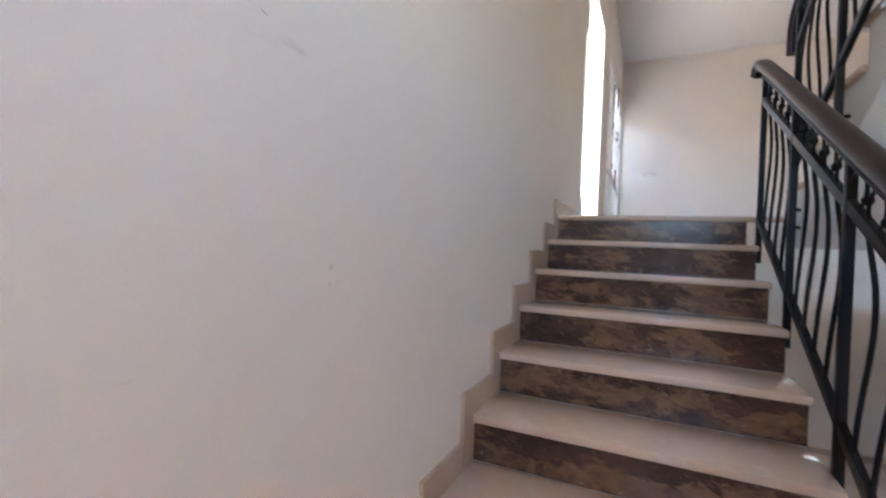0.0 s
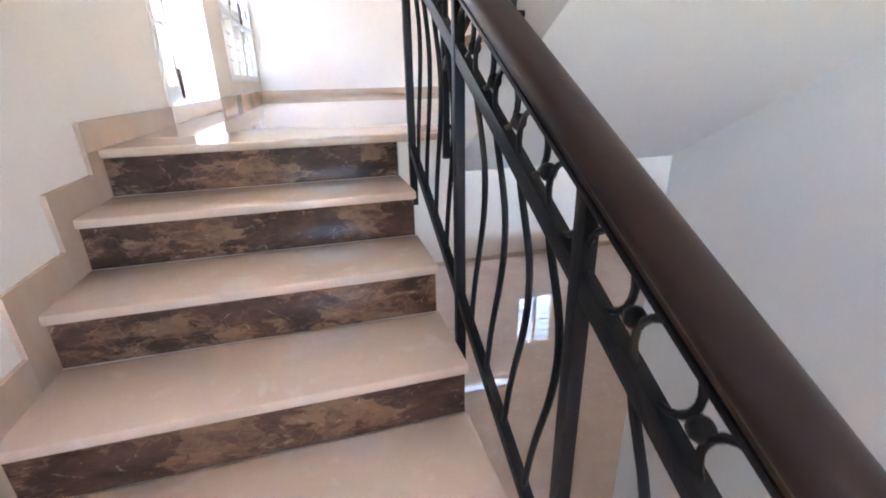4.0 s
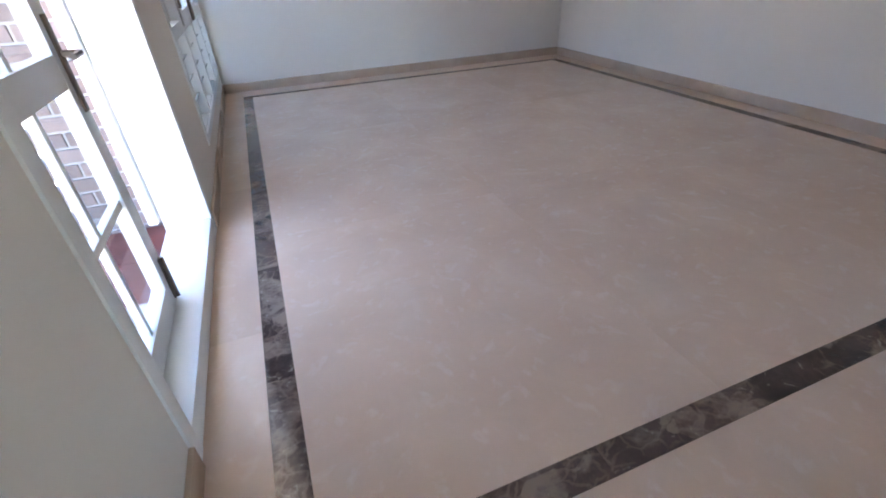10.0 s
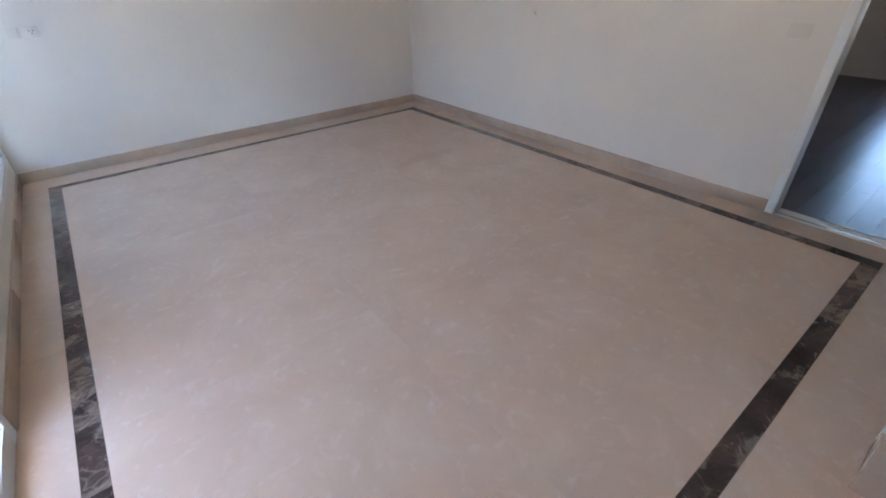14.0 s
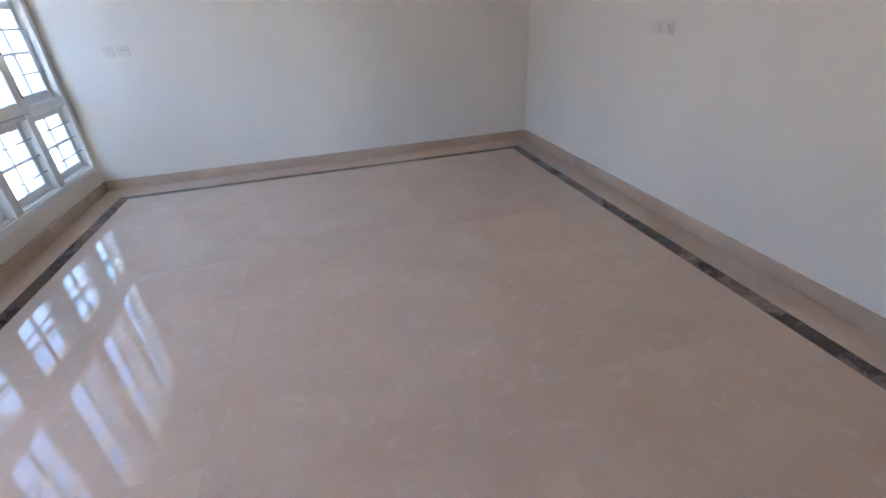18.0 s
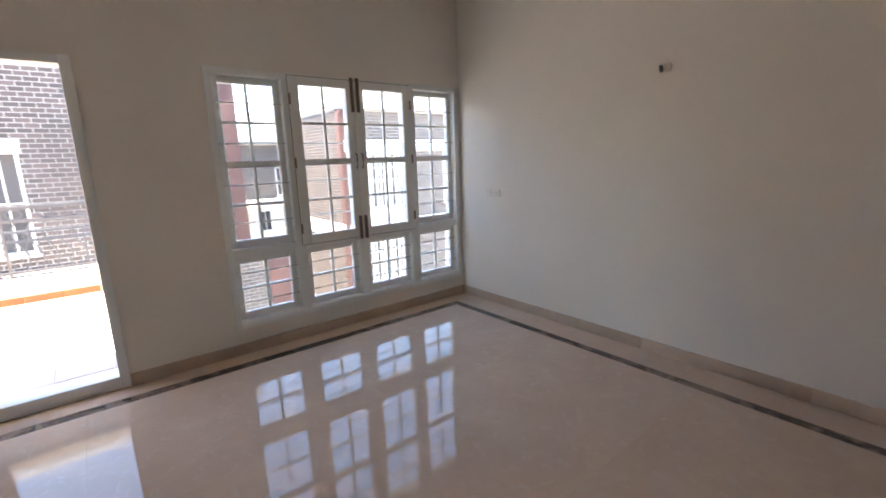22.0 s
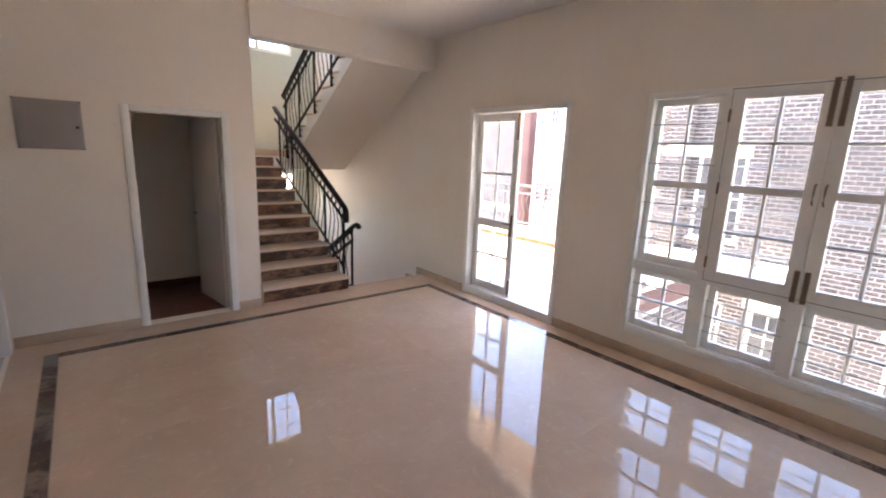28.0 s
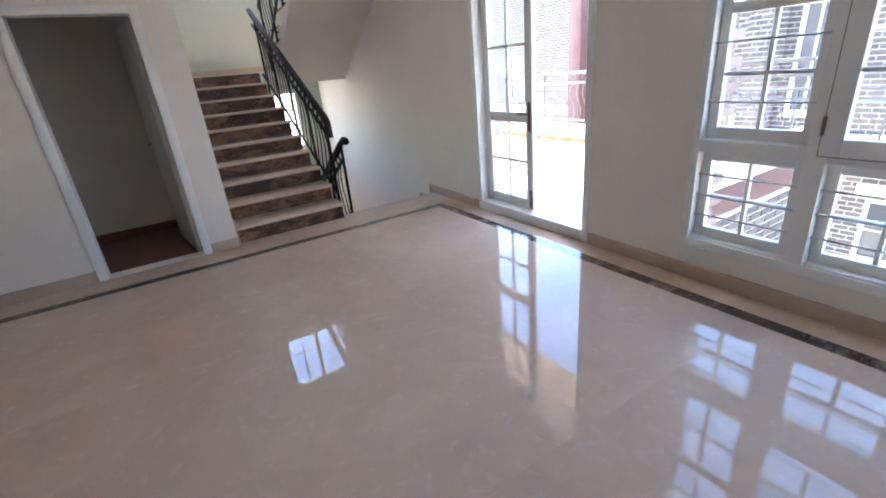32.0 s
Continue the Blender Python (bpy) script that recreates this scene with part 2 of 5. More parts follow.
    warm = blend(remap(math_node("ADD", math_node("MULTIPLY", tone.outputs[0], 0.35), grain.outputs[0]), 0.45, 0.85), mid, tan)
    patch = math_node("ADD", zone.outputs[0], remap(where.outputs[0], 0.3, 0.7, -0.10, 0.10))
    patch = math_node("ADD", patch, math_node("MULTIPLY", math_node("SUBTRACT", tone.outputs[1], 0.5), 0.10))
    col = blend(remap(patch, 0.475, 0.54), ground, warm)
    web = math_node("MULTIPLY", remap(fine_edge.outputs[0], 0.07, 0.01), remap(patch, 0.40, 0.52))
    col = blend(math_node("MULTIPLY", web, 0.55), col, tan)
    crack = math_node("MULTIPLY", remap(edge.outputs[0], 0.022, 0.003), remap(grain.outputs[0], 0.52, 0.64))
    col = blend(math_node("MULTIPLY", crack, 0.7), col, pale)
    nt.links.new(col, b.inputs["Base Color"])
    b.inputs["Roughness"].default_value = rough
    return m


DARK = breccia("dark_brown_marble", 0.06, 8.5, dark=(0.034, 0.021, 0.018), mid=(0.092, 0.058, 0.046), tan=(0.255, 0.186, 0.140), pale=(0.42, 0.35, 0.29))
RISER = breccia("honed_dark_brown_marble", 0.22, 13.0)
IRON.node_tree.nodes["Principled BSDF"].inputs["Specular IOR Level"].default_value = 0.2
RAILWOOD.node_tree.nodes["Principled BSDF"].inputs["Specular IOR Level"].default_value = 0.25


# ---- building helpers ----
def part(name, bm, mat, parent=None, label=""):
    """Links a bmesh as one mesh object, under a thing or a part."""
    me = bpy.data.meshes.new(name)
    bm.to_mesh(me)
    bm.free()
    me.shade_smooth()
    me.set_sharp_from_angle(angle=radians(38))
    for m in (mat if isinstance(mat, (list, tuple)) else [mat]):
        me.materials.append(m)
    ob = new(name, me)
    if parent:
        ob.parent = parent
    return tagged(ob, label)


def empty(name, m=None):
    ob = new(name)
    if m:
        ob.matrix_world = m
    return ob


def structure(ob, label="", category=""):
    return tagged(ob, label, category, kind="structure")


def add_box(bm, x0, x1, y0, y1, z0, z1, bevel=0.0, m=None):
    """One box between two corners, into bm."""
    vs = [bm.verts.new((x, y, z)) for x in (min(x0, x1), max(x0, x1)) for y in (min(y0, y1), max(y0, y1)) for z in (min(z0, z1), max(z0, z1))]
    fs = [bm.faces.new([vs[i] for i in q]) for q in ((0, 1, 3, 2), (4, 6, 7, 5), (0, 4, 5, 1), (2, 3, 7, 6), (0, 2, 6, 4), (1, 5, 7, 3))]
    if bevel:
        es = list({e for f in fs for e in f.edges})
        r = bmesh.ops.bevel(bm, geom=es, offset=bevel, segments=2, affect="EDGES", profile=0.5)
        vs = list({v for f in r["faces"] for v in f.verts} | {v for v in vs if v.is_valid})
    if m:
        bmesh.ops.transform(bm, matrix=m, verts=[v for v in vs if v.is_valid])
    return bm


def box(x0, x1, y0, y1, z0, z1, bevel=0.0):
    return add_box(bmesh.new(), x0, x1, y0, y1, z0, z1, bevel)


def add_bar(bm, a, b, w, h, up=(0, 0, 1), bevel=0.0):
    """A straight bar from a to b, w across and h along up."""
    a, b = Vector(a), Vector(b)
    d = (b - a).normalized()
    side = d.cross(Vector(up)).normalized()
    top = side.cross(d).normalized()
    m = Matrix((side, d, top)).transposed().to_4x4()
    m.translation = a
    return add_box(bm, -w / 2, w / 2, 0, (b - a).length, -h / 2, h / 2, bevel, m)


def add_tube(bm, pts, radius, sides=8, closed=False):
    """A round bar along pts."""
    pts = [Vector(p) for p in pts]
    rings = []
    n = len(pts)
    ref = Vector((0, 0, 1))
    for i, p in enumerate(pts):
        d = (pts[(i + 1) % n] - pts[i - 1]) if closed or 0 < i < n - 1 else (pts[1] - pts[0] if i == 0 else pts[-1] - pts[-2])
        d.normalize()
        if abs(d.dot(ref)) > 0.95:
            ref = Vector((1, 0, 0))
        s = d.cross(ref).normalized()
        u = s.cross(d)
        rings.append([bm.verts.new(p + (s * math.cos(2 * math.pi * k / sides) + u * math.sin(2 * math.pi * k / sides)) * radius) for k in range(sides)])
    for i in range(n if closed else n - 1):
        r0, r1 = rings[i], rings[(i + 1) % n]
        for k in range(sides):
            bm.faces.new((r0[k], r0[(k + 1) % sides], r1[(k + 1) % sides], r1[k]))
    if not closed:
        bm.faces.new(rings[0][::-1])
        bm.faces.new(rings[-1])
    return bm


def wall_x(name, x0, x1, y0, y1, z0, z1, holes, mat, label=""):
    """A wall along y, between x0 and x1, with openings (ya, yb, za, zb) through it."""
    return structure(part(name, grid_wall(y0, y1, z0, z1, holes, lambda u, w: (x0, u, w), lambda u, w: (x1, u, w)), mat), label or "plain cream painted plaster wall", "wall")


def wall_y(name, x0, x1, y0, y1, z0, z1, holes, mat, label=""):
    return structure(part(name, grid_wall(x0, x1, z0, z1, holes, lambda u, w: (u, y0, w), lambda u, w: (u, y1, w)), mat), label or "plain cream painted plaster wall", "wall")


def grid_wall(u0, u1, w0, w1, holes, front, back):
    bm = bmesh.new()
    us = sorted({u0, u1, *(h[0] for h in holes), *(h[1] for h in holes)})
    ws = sorted({w0, w1, *(h[2] for h in holes), *(h[3] for h in holes)})
    us, ws = [u for u in us if u0 <= u <= u1], [w for w in ws if w0 <= w <= w1]
    vf = {(i, j): bm.verts.new(front(u, w)) for i, u in enumerate(us) for j, w in enumerate(ws)}
    vb = {(i, j): bm.verts.new(back(u, w)) for i, u in enumerate(us) for j, w in enumerate(ws)}

    def solid(i, j):
        if not (0 <= i < len(us) - 1 and 0 <= j < len(ws) - 1):
            return False
        u, w = (us[i] + us[i + 1]) / 2, (ws[j] + ws[j + 1]) / 2
        return not any(h[0] < u < h[1] and h[2] < w < h[3] for h in holes)

    for i in range(len(us) - 1):
        for j in range(len(ws) - 1):
            if not solid(i, j):
                continue
            a, b, c, d = (i, j), (i + 1, j), (i + 1, j + 1), (i, j + 1)
            bm.faces.new([vf[k] for k in (a, b, c, d)])
            bm.faces.new([vb[k] for k in (d, c, b, a)])
            for p, q, (ni, nj) in ((a, b, (i, j - 1)), (b, c, (i + 1, j)), (c, d, (i, j + 1)), (d, a, (i - 1, j))):
                if not solid(ni, nj):
                    bm.faces.new((vf[q], vf[p], vb[p], vb[q]))
    bmesh.ops.recalc_face_normals(bm, faces=bm.faces)
    return bm


# ---- plan ----
W, L, H = 4.445, 5.755, 3.26          # room: across, along, ceiling
RISE, GOING = 0.165, 0.286
BACK = -3.90                        # back wall of the stairwell
WELL_X, FACE_Y = 2.37, 0.155        # side wall of the stairwell, face of the closet wall
LOW, HIGH = -3.30, 6.20             # floor below, roof of the stairwell
DOOR = (0.932, 2.415, 0.0, 2.335)    # balcony door: y, y, z, z
WIN = (3.185, 5.715, 0.22, 2.35)   # large window
CLOSET = (2.615, 3.515, 0.0, 2.105)   # x, x, z, z
SIDE = (0.255, 1.20, 0.0, 2.08)      # doorway to the next room: y, y
FB = (0.195, 0.29, 0.452, 0.549, 4.135, 4.23, 5.395, 5.475)   # border: x out, x in, y out, y in, x in, x out, y in, y out

# ---- walls ----
wall_x("wall_window_side", -0.23, 0.0, BACK - 0.2, L + 0.2, LOW, HIGH,
       [DOOR, WIN, (3.7, 4.4, LOW + 1.0, LOW + 2.0)], PLASTER, "cream painted plaster wall with balcony door and window")
wall_y("wall_far", 0.0, W + 0.15, L, L + 0.2, -0.2, H + 0.2, [], PLASTER, "plain cream painted plaster wall")
wall_x("wall_right", W, W + 0.15, FACE_Y - 0.15, L, -0.2, H + 0.2, [SIDE], PLASTER, "cream painted plaster wall with a doorway")
wall_y("wall_closet", WELL_X, W, FACE_Y - 0.15, FACE_Y, -0.2, H + 0.2, [CLOSET], PLASTER, "cream plaster wall with closet doorway")
wall_x("wall_stairwell", WELL_X, WELL_X + 0.13, BACK, FACE_Y - 0.15, LOW, HIGH, [], STAIRWALL, "pale grey plaster wall beside the stairs")
wall_y("wall_stairwell_back", 0.0, WELL_X + 0.13, BACK - 0.2, BACK, LOW, HIGH,
       [(0.41, 1.70, 3.53, 4.8), (0.41, 1.70, 0.29, 1.33)], GREENWALL, "pale green plaster wall with a high window")
wall_y("wall_upper_storey", 0.0, WELL_X, FACE_Y + 0.9, FACE_Y + 1.05, H + 0.2, HIGH, [], STAIRWALL, "plain pale wall of the storey above")
structure(part("ceiling", box(0, W, FACE_Y, L, H, H + 0.2), CEILING), "white painted flat ceiling", "ceiling")
structure(part("beam", box(0.0, WELL_X, FACE_Y - 0.17, FACE_Y + 0.03, 2.875, H + 0.25), PLASTER), "cream plastered beam over the stair opening", "beam")
structure(part("ceiling_stairwell", box(-0.23, WELL_X + 0.2, BACK - 0.2, 1.4, HIGH, HIGH + 0.15), CEILING), "white ceiling high above the stairs", "ceiling")

# ---- floor slabs ----
floor = structure(part("floor", box(0.0, W, 0.003, L, -0.22, -0.021), STAIRWALL), "polished cream marble floor with dark brown marble border", "floor")


def slab(name, x0, x1, y0, y1, mat, parent, top=0.0, thick=0.02, g=0.0002, bevel=0.0):
    return part(name, box(x0 + g, x1 - g, y0 + g, y1 - g, top - thick, top, bevel), mat, parent)


def strips(a, b, n):
    return [(a + (b - a) * i / n, a + (b - a) * (i + 1) / n) for i in range(n)]


xs = [FB[1], 1.55, 2.80, FB[4]]
ys = [FB[3], 2.138, 3.77, FB[6]]
for i in range(3):
    for j in range(3):
        slab("marble_slab", xs[i], xs[i + 1], ys[j], ys[j + 1], CREAM, floor)
for a, b in strips(FB[2], FB[7], 7):
    slab("border_strip", FB[0], FB[1], a, b, DARK, floor)
    slab("border_strip", FB[4], FB[5], a, b, DARK, floor)
for a, b in strips(FB[1], FB[4], 5):
    slab("border_strip", a, b, FB[2], FB[3], DARK, floor)
    slab("border_strip", a, b, FB[6], FB[7], DARK, floor)
for a, b in strips(0.0, L, 4):
    slab("edge_slab", 0.0, FB[0], max(a, -0.03), b, CREAM, floor)
for a, b in strips(FACE_Y, L, 4):
    slab("edge_slab", FB[5], W, a, b, CREAM, floor)
slab("edge_slab", FB[0], 2.2, FB[7], L, CREAM, floor)
slab("edge_slab", 2.2, FB[5], FB[7], L, CREAM, floor)
slab("edge_slab", FB[0], 1.245, -0.0, FB[2], CREAM, floor)
slab("edge_slab", 1.245, WELL_X, 0.0, FB[2], CREAM, floor)
slab("edge_slab", WELL_X, FB[5], FACE_Y, FB[2], CREAM, floor)
part("slab_edge", box(1.038, WELL_X - 0.001, -0.028, 0.17, -0.47, -0.031), PLASTER, floor, "cream plastered beam under the landing edge")
bm = bmesh.new()
nose = [(0.0, 0.0), (-0.023, 0.0), (-0.028, -0.003), (-0.031, -0.009), (-0.031, -0.021), (-0.028, -0.027), (-0.023, -0.03), (0.0, -0.03)]
ends = [[bm.verts.new((x, y, z)) for y, z in nose] for x in (0.0, 1.262)]
bm.faces.new(ends[0])
bm.faces.new(ends[1][::-1])
for k in range(8):
    bm.faces.new((ends[0][k], ends[1][k], ends[1][(k + 1) % 8], ends[0][(k + 1) % 8]))
bmesh.ops.recalc_face_normals(bm, faces=bm.faces)
part("landing_nosing", bm, CREAM, floor)

SK = 0.095


def skirt_x(x, y0, y1, out, z=0.0):
    n = max(1, round(abs(y1 - y0) / 1.2))
    for a, b in strips(y0, y1, n):
        ob = part("baseboard", box(x, x + out * 0.016, a + 0.0005, b - 0.0005, z, z + SK, 0.002), CREAM_DULL)
        structure(ob, "polished beige marble skirting along the wall", "baseboard")


def skirt_y(y, x0, x1, out, z=0.0):
    n = max(1, round(abs(x1 - x0) / 1.2))
    for a, b in strips(x0, x1, n):
        ob = part("baseboard", box(a + 0.0005, b - 0.0005, y, y + out * 0.016, z, z + SK, 0.002), CREAM_DULL)
        structure(ob, "polished beige marble skirting along the wall", "baseboard")


skirt_x(0.0, -0.118, DOOR[0] - 0.002, 1)
skirt_x(0.0, DOOR[1] + 0.002, L - 0.016, 1)
skirt_y(L, 0.0, W, -1)
skirt_x(W, SIDE[1] + 0.002, L - 0.016, -1)
skirt_y(FACE_Y, WELL_X, CLOSET[0] - 0.002, 1)
skirt_y(FACE_Y, CLOSET[1] + 0.002, W - 0.016, 1)


# ---- stairs ----
def profile_x(outline, x0, x1):
    """A solid with an outline in y and z, from x0 to x1."""
    bm = bmesh.new()
    a = [bm.verts.new((x0, y, z)) for y, z in outline]
    b = [bm.verts.new((x1, y, z)) for y, z in outline]
    bm.faces.new(a)
    bm.faces.new(b[::-1])
    n = len(a)
    for i in range(n):
        bm.faces.new((a[i], b[i], b[(i + 1) % n], a[(i + 1) % n]))
    bmesh.ops.recalc_face_normals(bm, faces=bm.faces)
    bmesh.ops.triangulate(bm, faces=[f for f in bm.faces if len(f.verts) > 4])
    return bm


def flight(name, label, x0, x1, y_top, z_top, sign, n, string_x0, string_x1, wall_side, going=GOING, over=0.04):
    """Steps that fall from (y_top, z_top); sign: the way in y in which they fall. Riser k stands at y_top + sign * k * going."""
    thing = tagged(empty(name), label, "staircase", "flights of stairs")
    under = 0.16
    pts = [(y_top, z_top - 0.03)]
    for k in range(n):
        y = y_top + sign * k * going
        pts += [(y, z_top - (k + 1) * RISE - 0.03), (y + sign * going, z_top - (k + 1) * RISE - 0.03)]
    end = pts.pop()
    pts += [(end[0] - sign * going, z_top - n * RISE - under - 0.06), (y_top - sign * 0.001, z_top - 0.03 - under - 0.10)]
    part("body", profile_x(pts, string_x0, string_x1), STAIRWALL if z_top < 3 else PLASTER, thing, "pale plastered stair body")
    for k in range(n):
        y, z = y_top + sign * k * going, z_top - k * RISE
        bm = box(x0, x1, y, y + sign * 0.012, z - RISE, z - 0.0305)
        part("riser", bm, RISER, thing, "dark brown veined marble riser")
        if k < n - 1:
            bm = box(x0 - (0.012 if wall_side < 0 else over), x1 + (over if wall_side < 0 else 0.012), y + sign * 0.0125, y + sign * (going + 0.03), z - RISE - 0.03, z - RISE, 0.007)
            part("tread", bm, CREAM, thing, "polished cream marble tread")
    wx = x0 if wall_side < 0 else x1
    lead, top = 0.112, 0.096
    for k in range(1, n):
        y, z = y_top + sign * k * going, z_top - k * RISE
        yb = y - sign * going
        ol = [(yb + sign * lead, z + top), (y + sign * (lead + 0.006), z + top), (y + sign * lead, z + top - RISE), (y + sign * lead, z - RISE),
              (y, z - RISE), (y, z), (yb + sign * lead, z)]
        part("step_skirting", profile_x(ol, wx, wx + wall_side * 0.0135), CREAM_DULL, thing, "beige marble stepped skirting")
    y, z = y_top, z_top
    ol = [(y, z), (y + sign * lead, z), (y + sign * lead, z - RISE), (y, z - RISE)]
    part("step_skirting", profile_x(ol, wx, wx + wall_side * 0.0135), CREAM_DULL, thing)
    return thing


flight("lower_staircase", "marble staircase with dark risers and cream treads", 0.014, 1.035, 0.0, 0.0, -1, 10, 0.0, 1.037, -1, GOING, 0.008)
UP_GOING, UP_Y = 0.303, 0.065
flight("upper_staircase", "marble staircase rising beside the closet wall", 1.25, WELL_X - 0.014, UP_Y - 9 * UP_GOING, 10 * RISE, 1, 10, 1.247, WELL_X, 1, UP_GOING, 0.02)
flight("top_staircase", "marble staircase rising to the storey above", 0.014, 1.035, -2.51 + 9 * GOING, 20 * RISE, -1, 10, 0.0, 1.062, -1)
flight("basement_staircase", "marble staircase falling to the storey below", 1.215, WELL_X - 0.014, -0.093 - 9 * GOING, -10 * RISE, 1, 10, 1.19, WELL_X, 1)
for nm, z, y1 in (("stair_landing_low", -10 * RISE, -9 * GOING - 0.0), ("stair_landing_high", 10 * RISE, 0.065 - 9 * 0.303)):
    land = structure(part(nm, box(0.0, WELL_X, BACK, y1 - 0.0, z - 0.2, z - 0.0205), STAIRWALL), "polished cream marble stair landing", "landing")
    for a, b in strips(0.0, WELL_X, 2):
        slab("marble_slab", a, b, BACK, y1 + 0.0, CREAM, land, z)
        skirt_y(BACK, a, b, 1, z)
part("upper_floor_edge", box(0.0, WELL_X, FACE_Y + 0.03, FACE_Y + 0.9, H + 0.2, 20 * RISE), STAIRWALL)
structure(bpy.data.objects["upper_floor_edge"], "plastered edge of the floor above", "floor")


# ---- railings ----
def sweep_profile(prof, pts):
    """A closed cross-section (side, up) along pts in a plane of constant x."""
    bm = bmesh.new()
    pts = [Vector(p) for p in pts]
    rings = []
    for i, p in enumerate(pts):
        d = pts[min(i + 1, len(pts) - 1)] - pts[max(i - 1, 0)]
        d.normalize()
        side = Vector((1, 0, 0))
        if abs(d.x) > 0.7:
            side = Vector((0, 1, 0))
        up = side.cross(d).normalized()
        if up.z < -0.3:
            up = -up
        rings.append([bm.verts.new(p + side * a + up * b) for a, b in prof])
    n = len(prof)
    for r0, r1 in zip(rings, rings[1:]):
        for k in range(n):
            bm.faces.new((r0[k], r0[(k + 1) % n], r1[(k + 1) % n], r1[k]))
    bm.faces.new(rings[0])
    bm.faces.new(rings[-1][::-1])
    bmesh.ops.recalc_face_normals(bm, faces=bm.faces)
    return bm


RAIL_PROF = [(-0.020, -0.024), (0.020, -0.024), (0.022, -0.012), (0.025, -0.007), (0.033, -0.003), (0.036, 0.003), (0.036, 0.010), (0.033, 0.017), (0.028, 0.023), (0.020, 0.028), (0.010, 0.031), (0.0, 0.032)]
RAIL_PROF += [(-a, b) for a, b in RAIL_PROF[:1:-1] if a > 0]


BOW = [0.018, 0.011, 0.004, -0.004, -0.014, -0.025, -0.037, -0.049, -0.059, -0.067, -0.071, -0.071, -0.066, -0.054, -0.038, -0.022, -0.012]   # sideways bow of a baluster, foot to head


def railing(name, label, x, a, b, posts, rail_a, rail_b, side=1, drop=0.175, ups=(0.80, 0.755, 0.625, -0.03)):
    """A railing at x along the nosing line from a to b, both (y, z). posts: y of each. rail_a, rail_b: extra points (y, z) of the handrail's ends."""
    thing = tagged(empty(name), label, "railing", "stair railings")
    slope = (b[1] - a[1]) / (b[0] - a[0])

    def line(y, up):
        return a[1] + slope * (y - a[0]) + up

    hr = [(x, y, z) for y, z in rail_a] + [(x, a[0], line(a[0], ups[0])), (x, b[0], line(b[0], ups[0]))] + [(x, y, z) for y, z in rail_b]
    part("handrail", sweep_profile(RAIL_PROF, hr), RAILWOOD, thing, "dark polished wooden handrail")
    for up, h in ((ups[1], 0.010), (ups[2], 0.036), (ups[3], 0.034)):
        part("flat_bar", add_bar(bmesh.new(), (x, a[0], line(a[0], up)), (x, b[0], line(b[0], up)), 0.022 if h > 0.02 else 0.03, h, bevel=0.002), IRON, thing)
    posts = sorted(posts)
    for y in posts:
        part("post", add_box(bmesh.new(), x - 0.013, x + 0.013, y - 0.013, y + 0.013, line(y, -drop), line(y, ups[0] - 0.025), 0.002), IRON, thing)
        for up in ((-drop + 0.03, -drop + 0.12) if drop > 0.2 else (-drop + 0.035,)):
            part("fixing_bolt", add_tube(bmesh.new(), [(x, y, line(y, up)), (x - side * 0.05, y, line(y, up))], 0.009), IRON, thing)
    for p, q in zip(posts, posts[1:]):
        n = 5
        for i in range(1, n):
            y = p + (q - p) * i / n
            z0, z1 = line(y, ups[3] + 0.015), line(y, ups[2] - 0.015)
            way = 1 if slope > 0 else -1
            pts = [(x, y + way * v, z0 + (z1 - z0) * k / 16) for k, v in enumerate(BOW)]
            part("baluster", add_tube(bmesh.new(), pts, 0.0070, 8), IRON, thing)
        n = 5
        for i in range(n):
            y = p + (q - p) * (i + 0.5) / n
            c = Vector((x, y, line(y, (ups[1] + ups[2]) / 2 + 0.004)))
            part("ring", add_tube(bmesh.new(), [c + Vector((0, math.cos(t), math.sin(t))) * 0.052 for t in [2 * math.pi * k / 20 for k in range(20)]], 0.0055, 6, True), IRON, thing)
            if i < n - 1:
                y = p + (q - p) * (i + 1) / n
                bm = bmesh.new()
                bmesh.ops.create_uvsphere(bm, u_segments=8, v_segments=6, radius=0.015, matrix=Matrix.Translation((x, y, line(y, (ups[1] + ups[2]) / 2))))
                part("ball", bm, IRON, thing)
    return thing


S = RISE / GOING
railing("lower_stair_railing", "black wrought iron stair railing with brown wooden handrail", 1.066, (-2.62, -S * 2.59), (-0.14, -S * 0.11),
        [-0.165, -0.737, -1.305, -1.875, -2.43], [], [(-0.09, 0.80), (-0.04, 0.82), (0.0, 0.815), (0.03, 0.785)], 1, 0.175, (0.84, 0.795, 0.668, 0.042))
S2 = RISE / UP_GOING
railing("upper_stair_railing", "black wrought iron railing of the upper stairs", 1.21, (-2.62, RISE + S2 * 2.69), (-0.10, RISE + S2 * 0.17),
        [-0.12, -0.695, -1.275, -1.86, -2.42], [], [(-0.07, 1.03), (-0.05, 0.99), (-0.045, 0.86)], -1, 0.36)
railing("top_stair_railing", "black wrought iron railing of the top flight", 1.10, (-2.50, 11 * RISE), (0.06, 20 * RISE - 0.01),
        [-2.40, -1.818, -1.239, -0.673, -0.09], [], [], 1, 0.26)


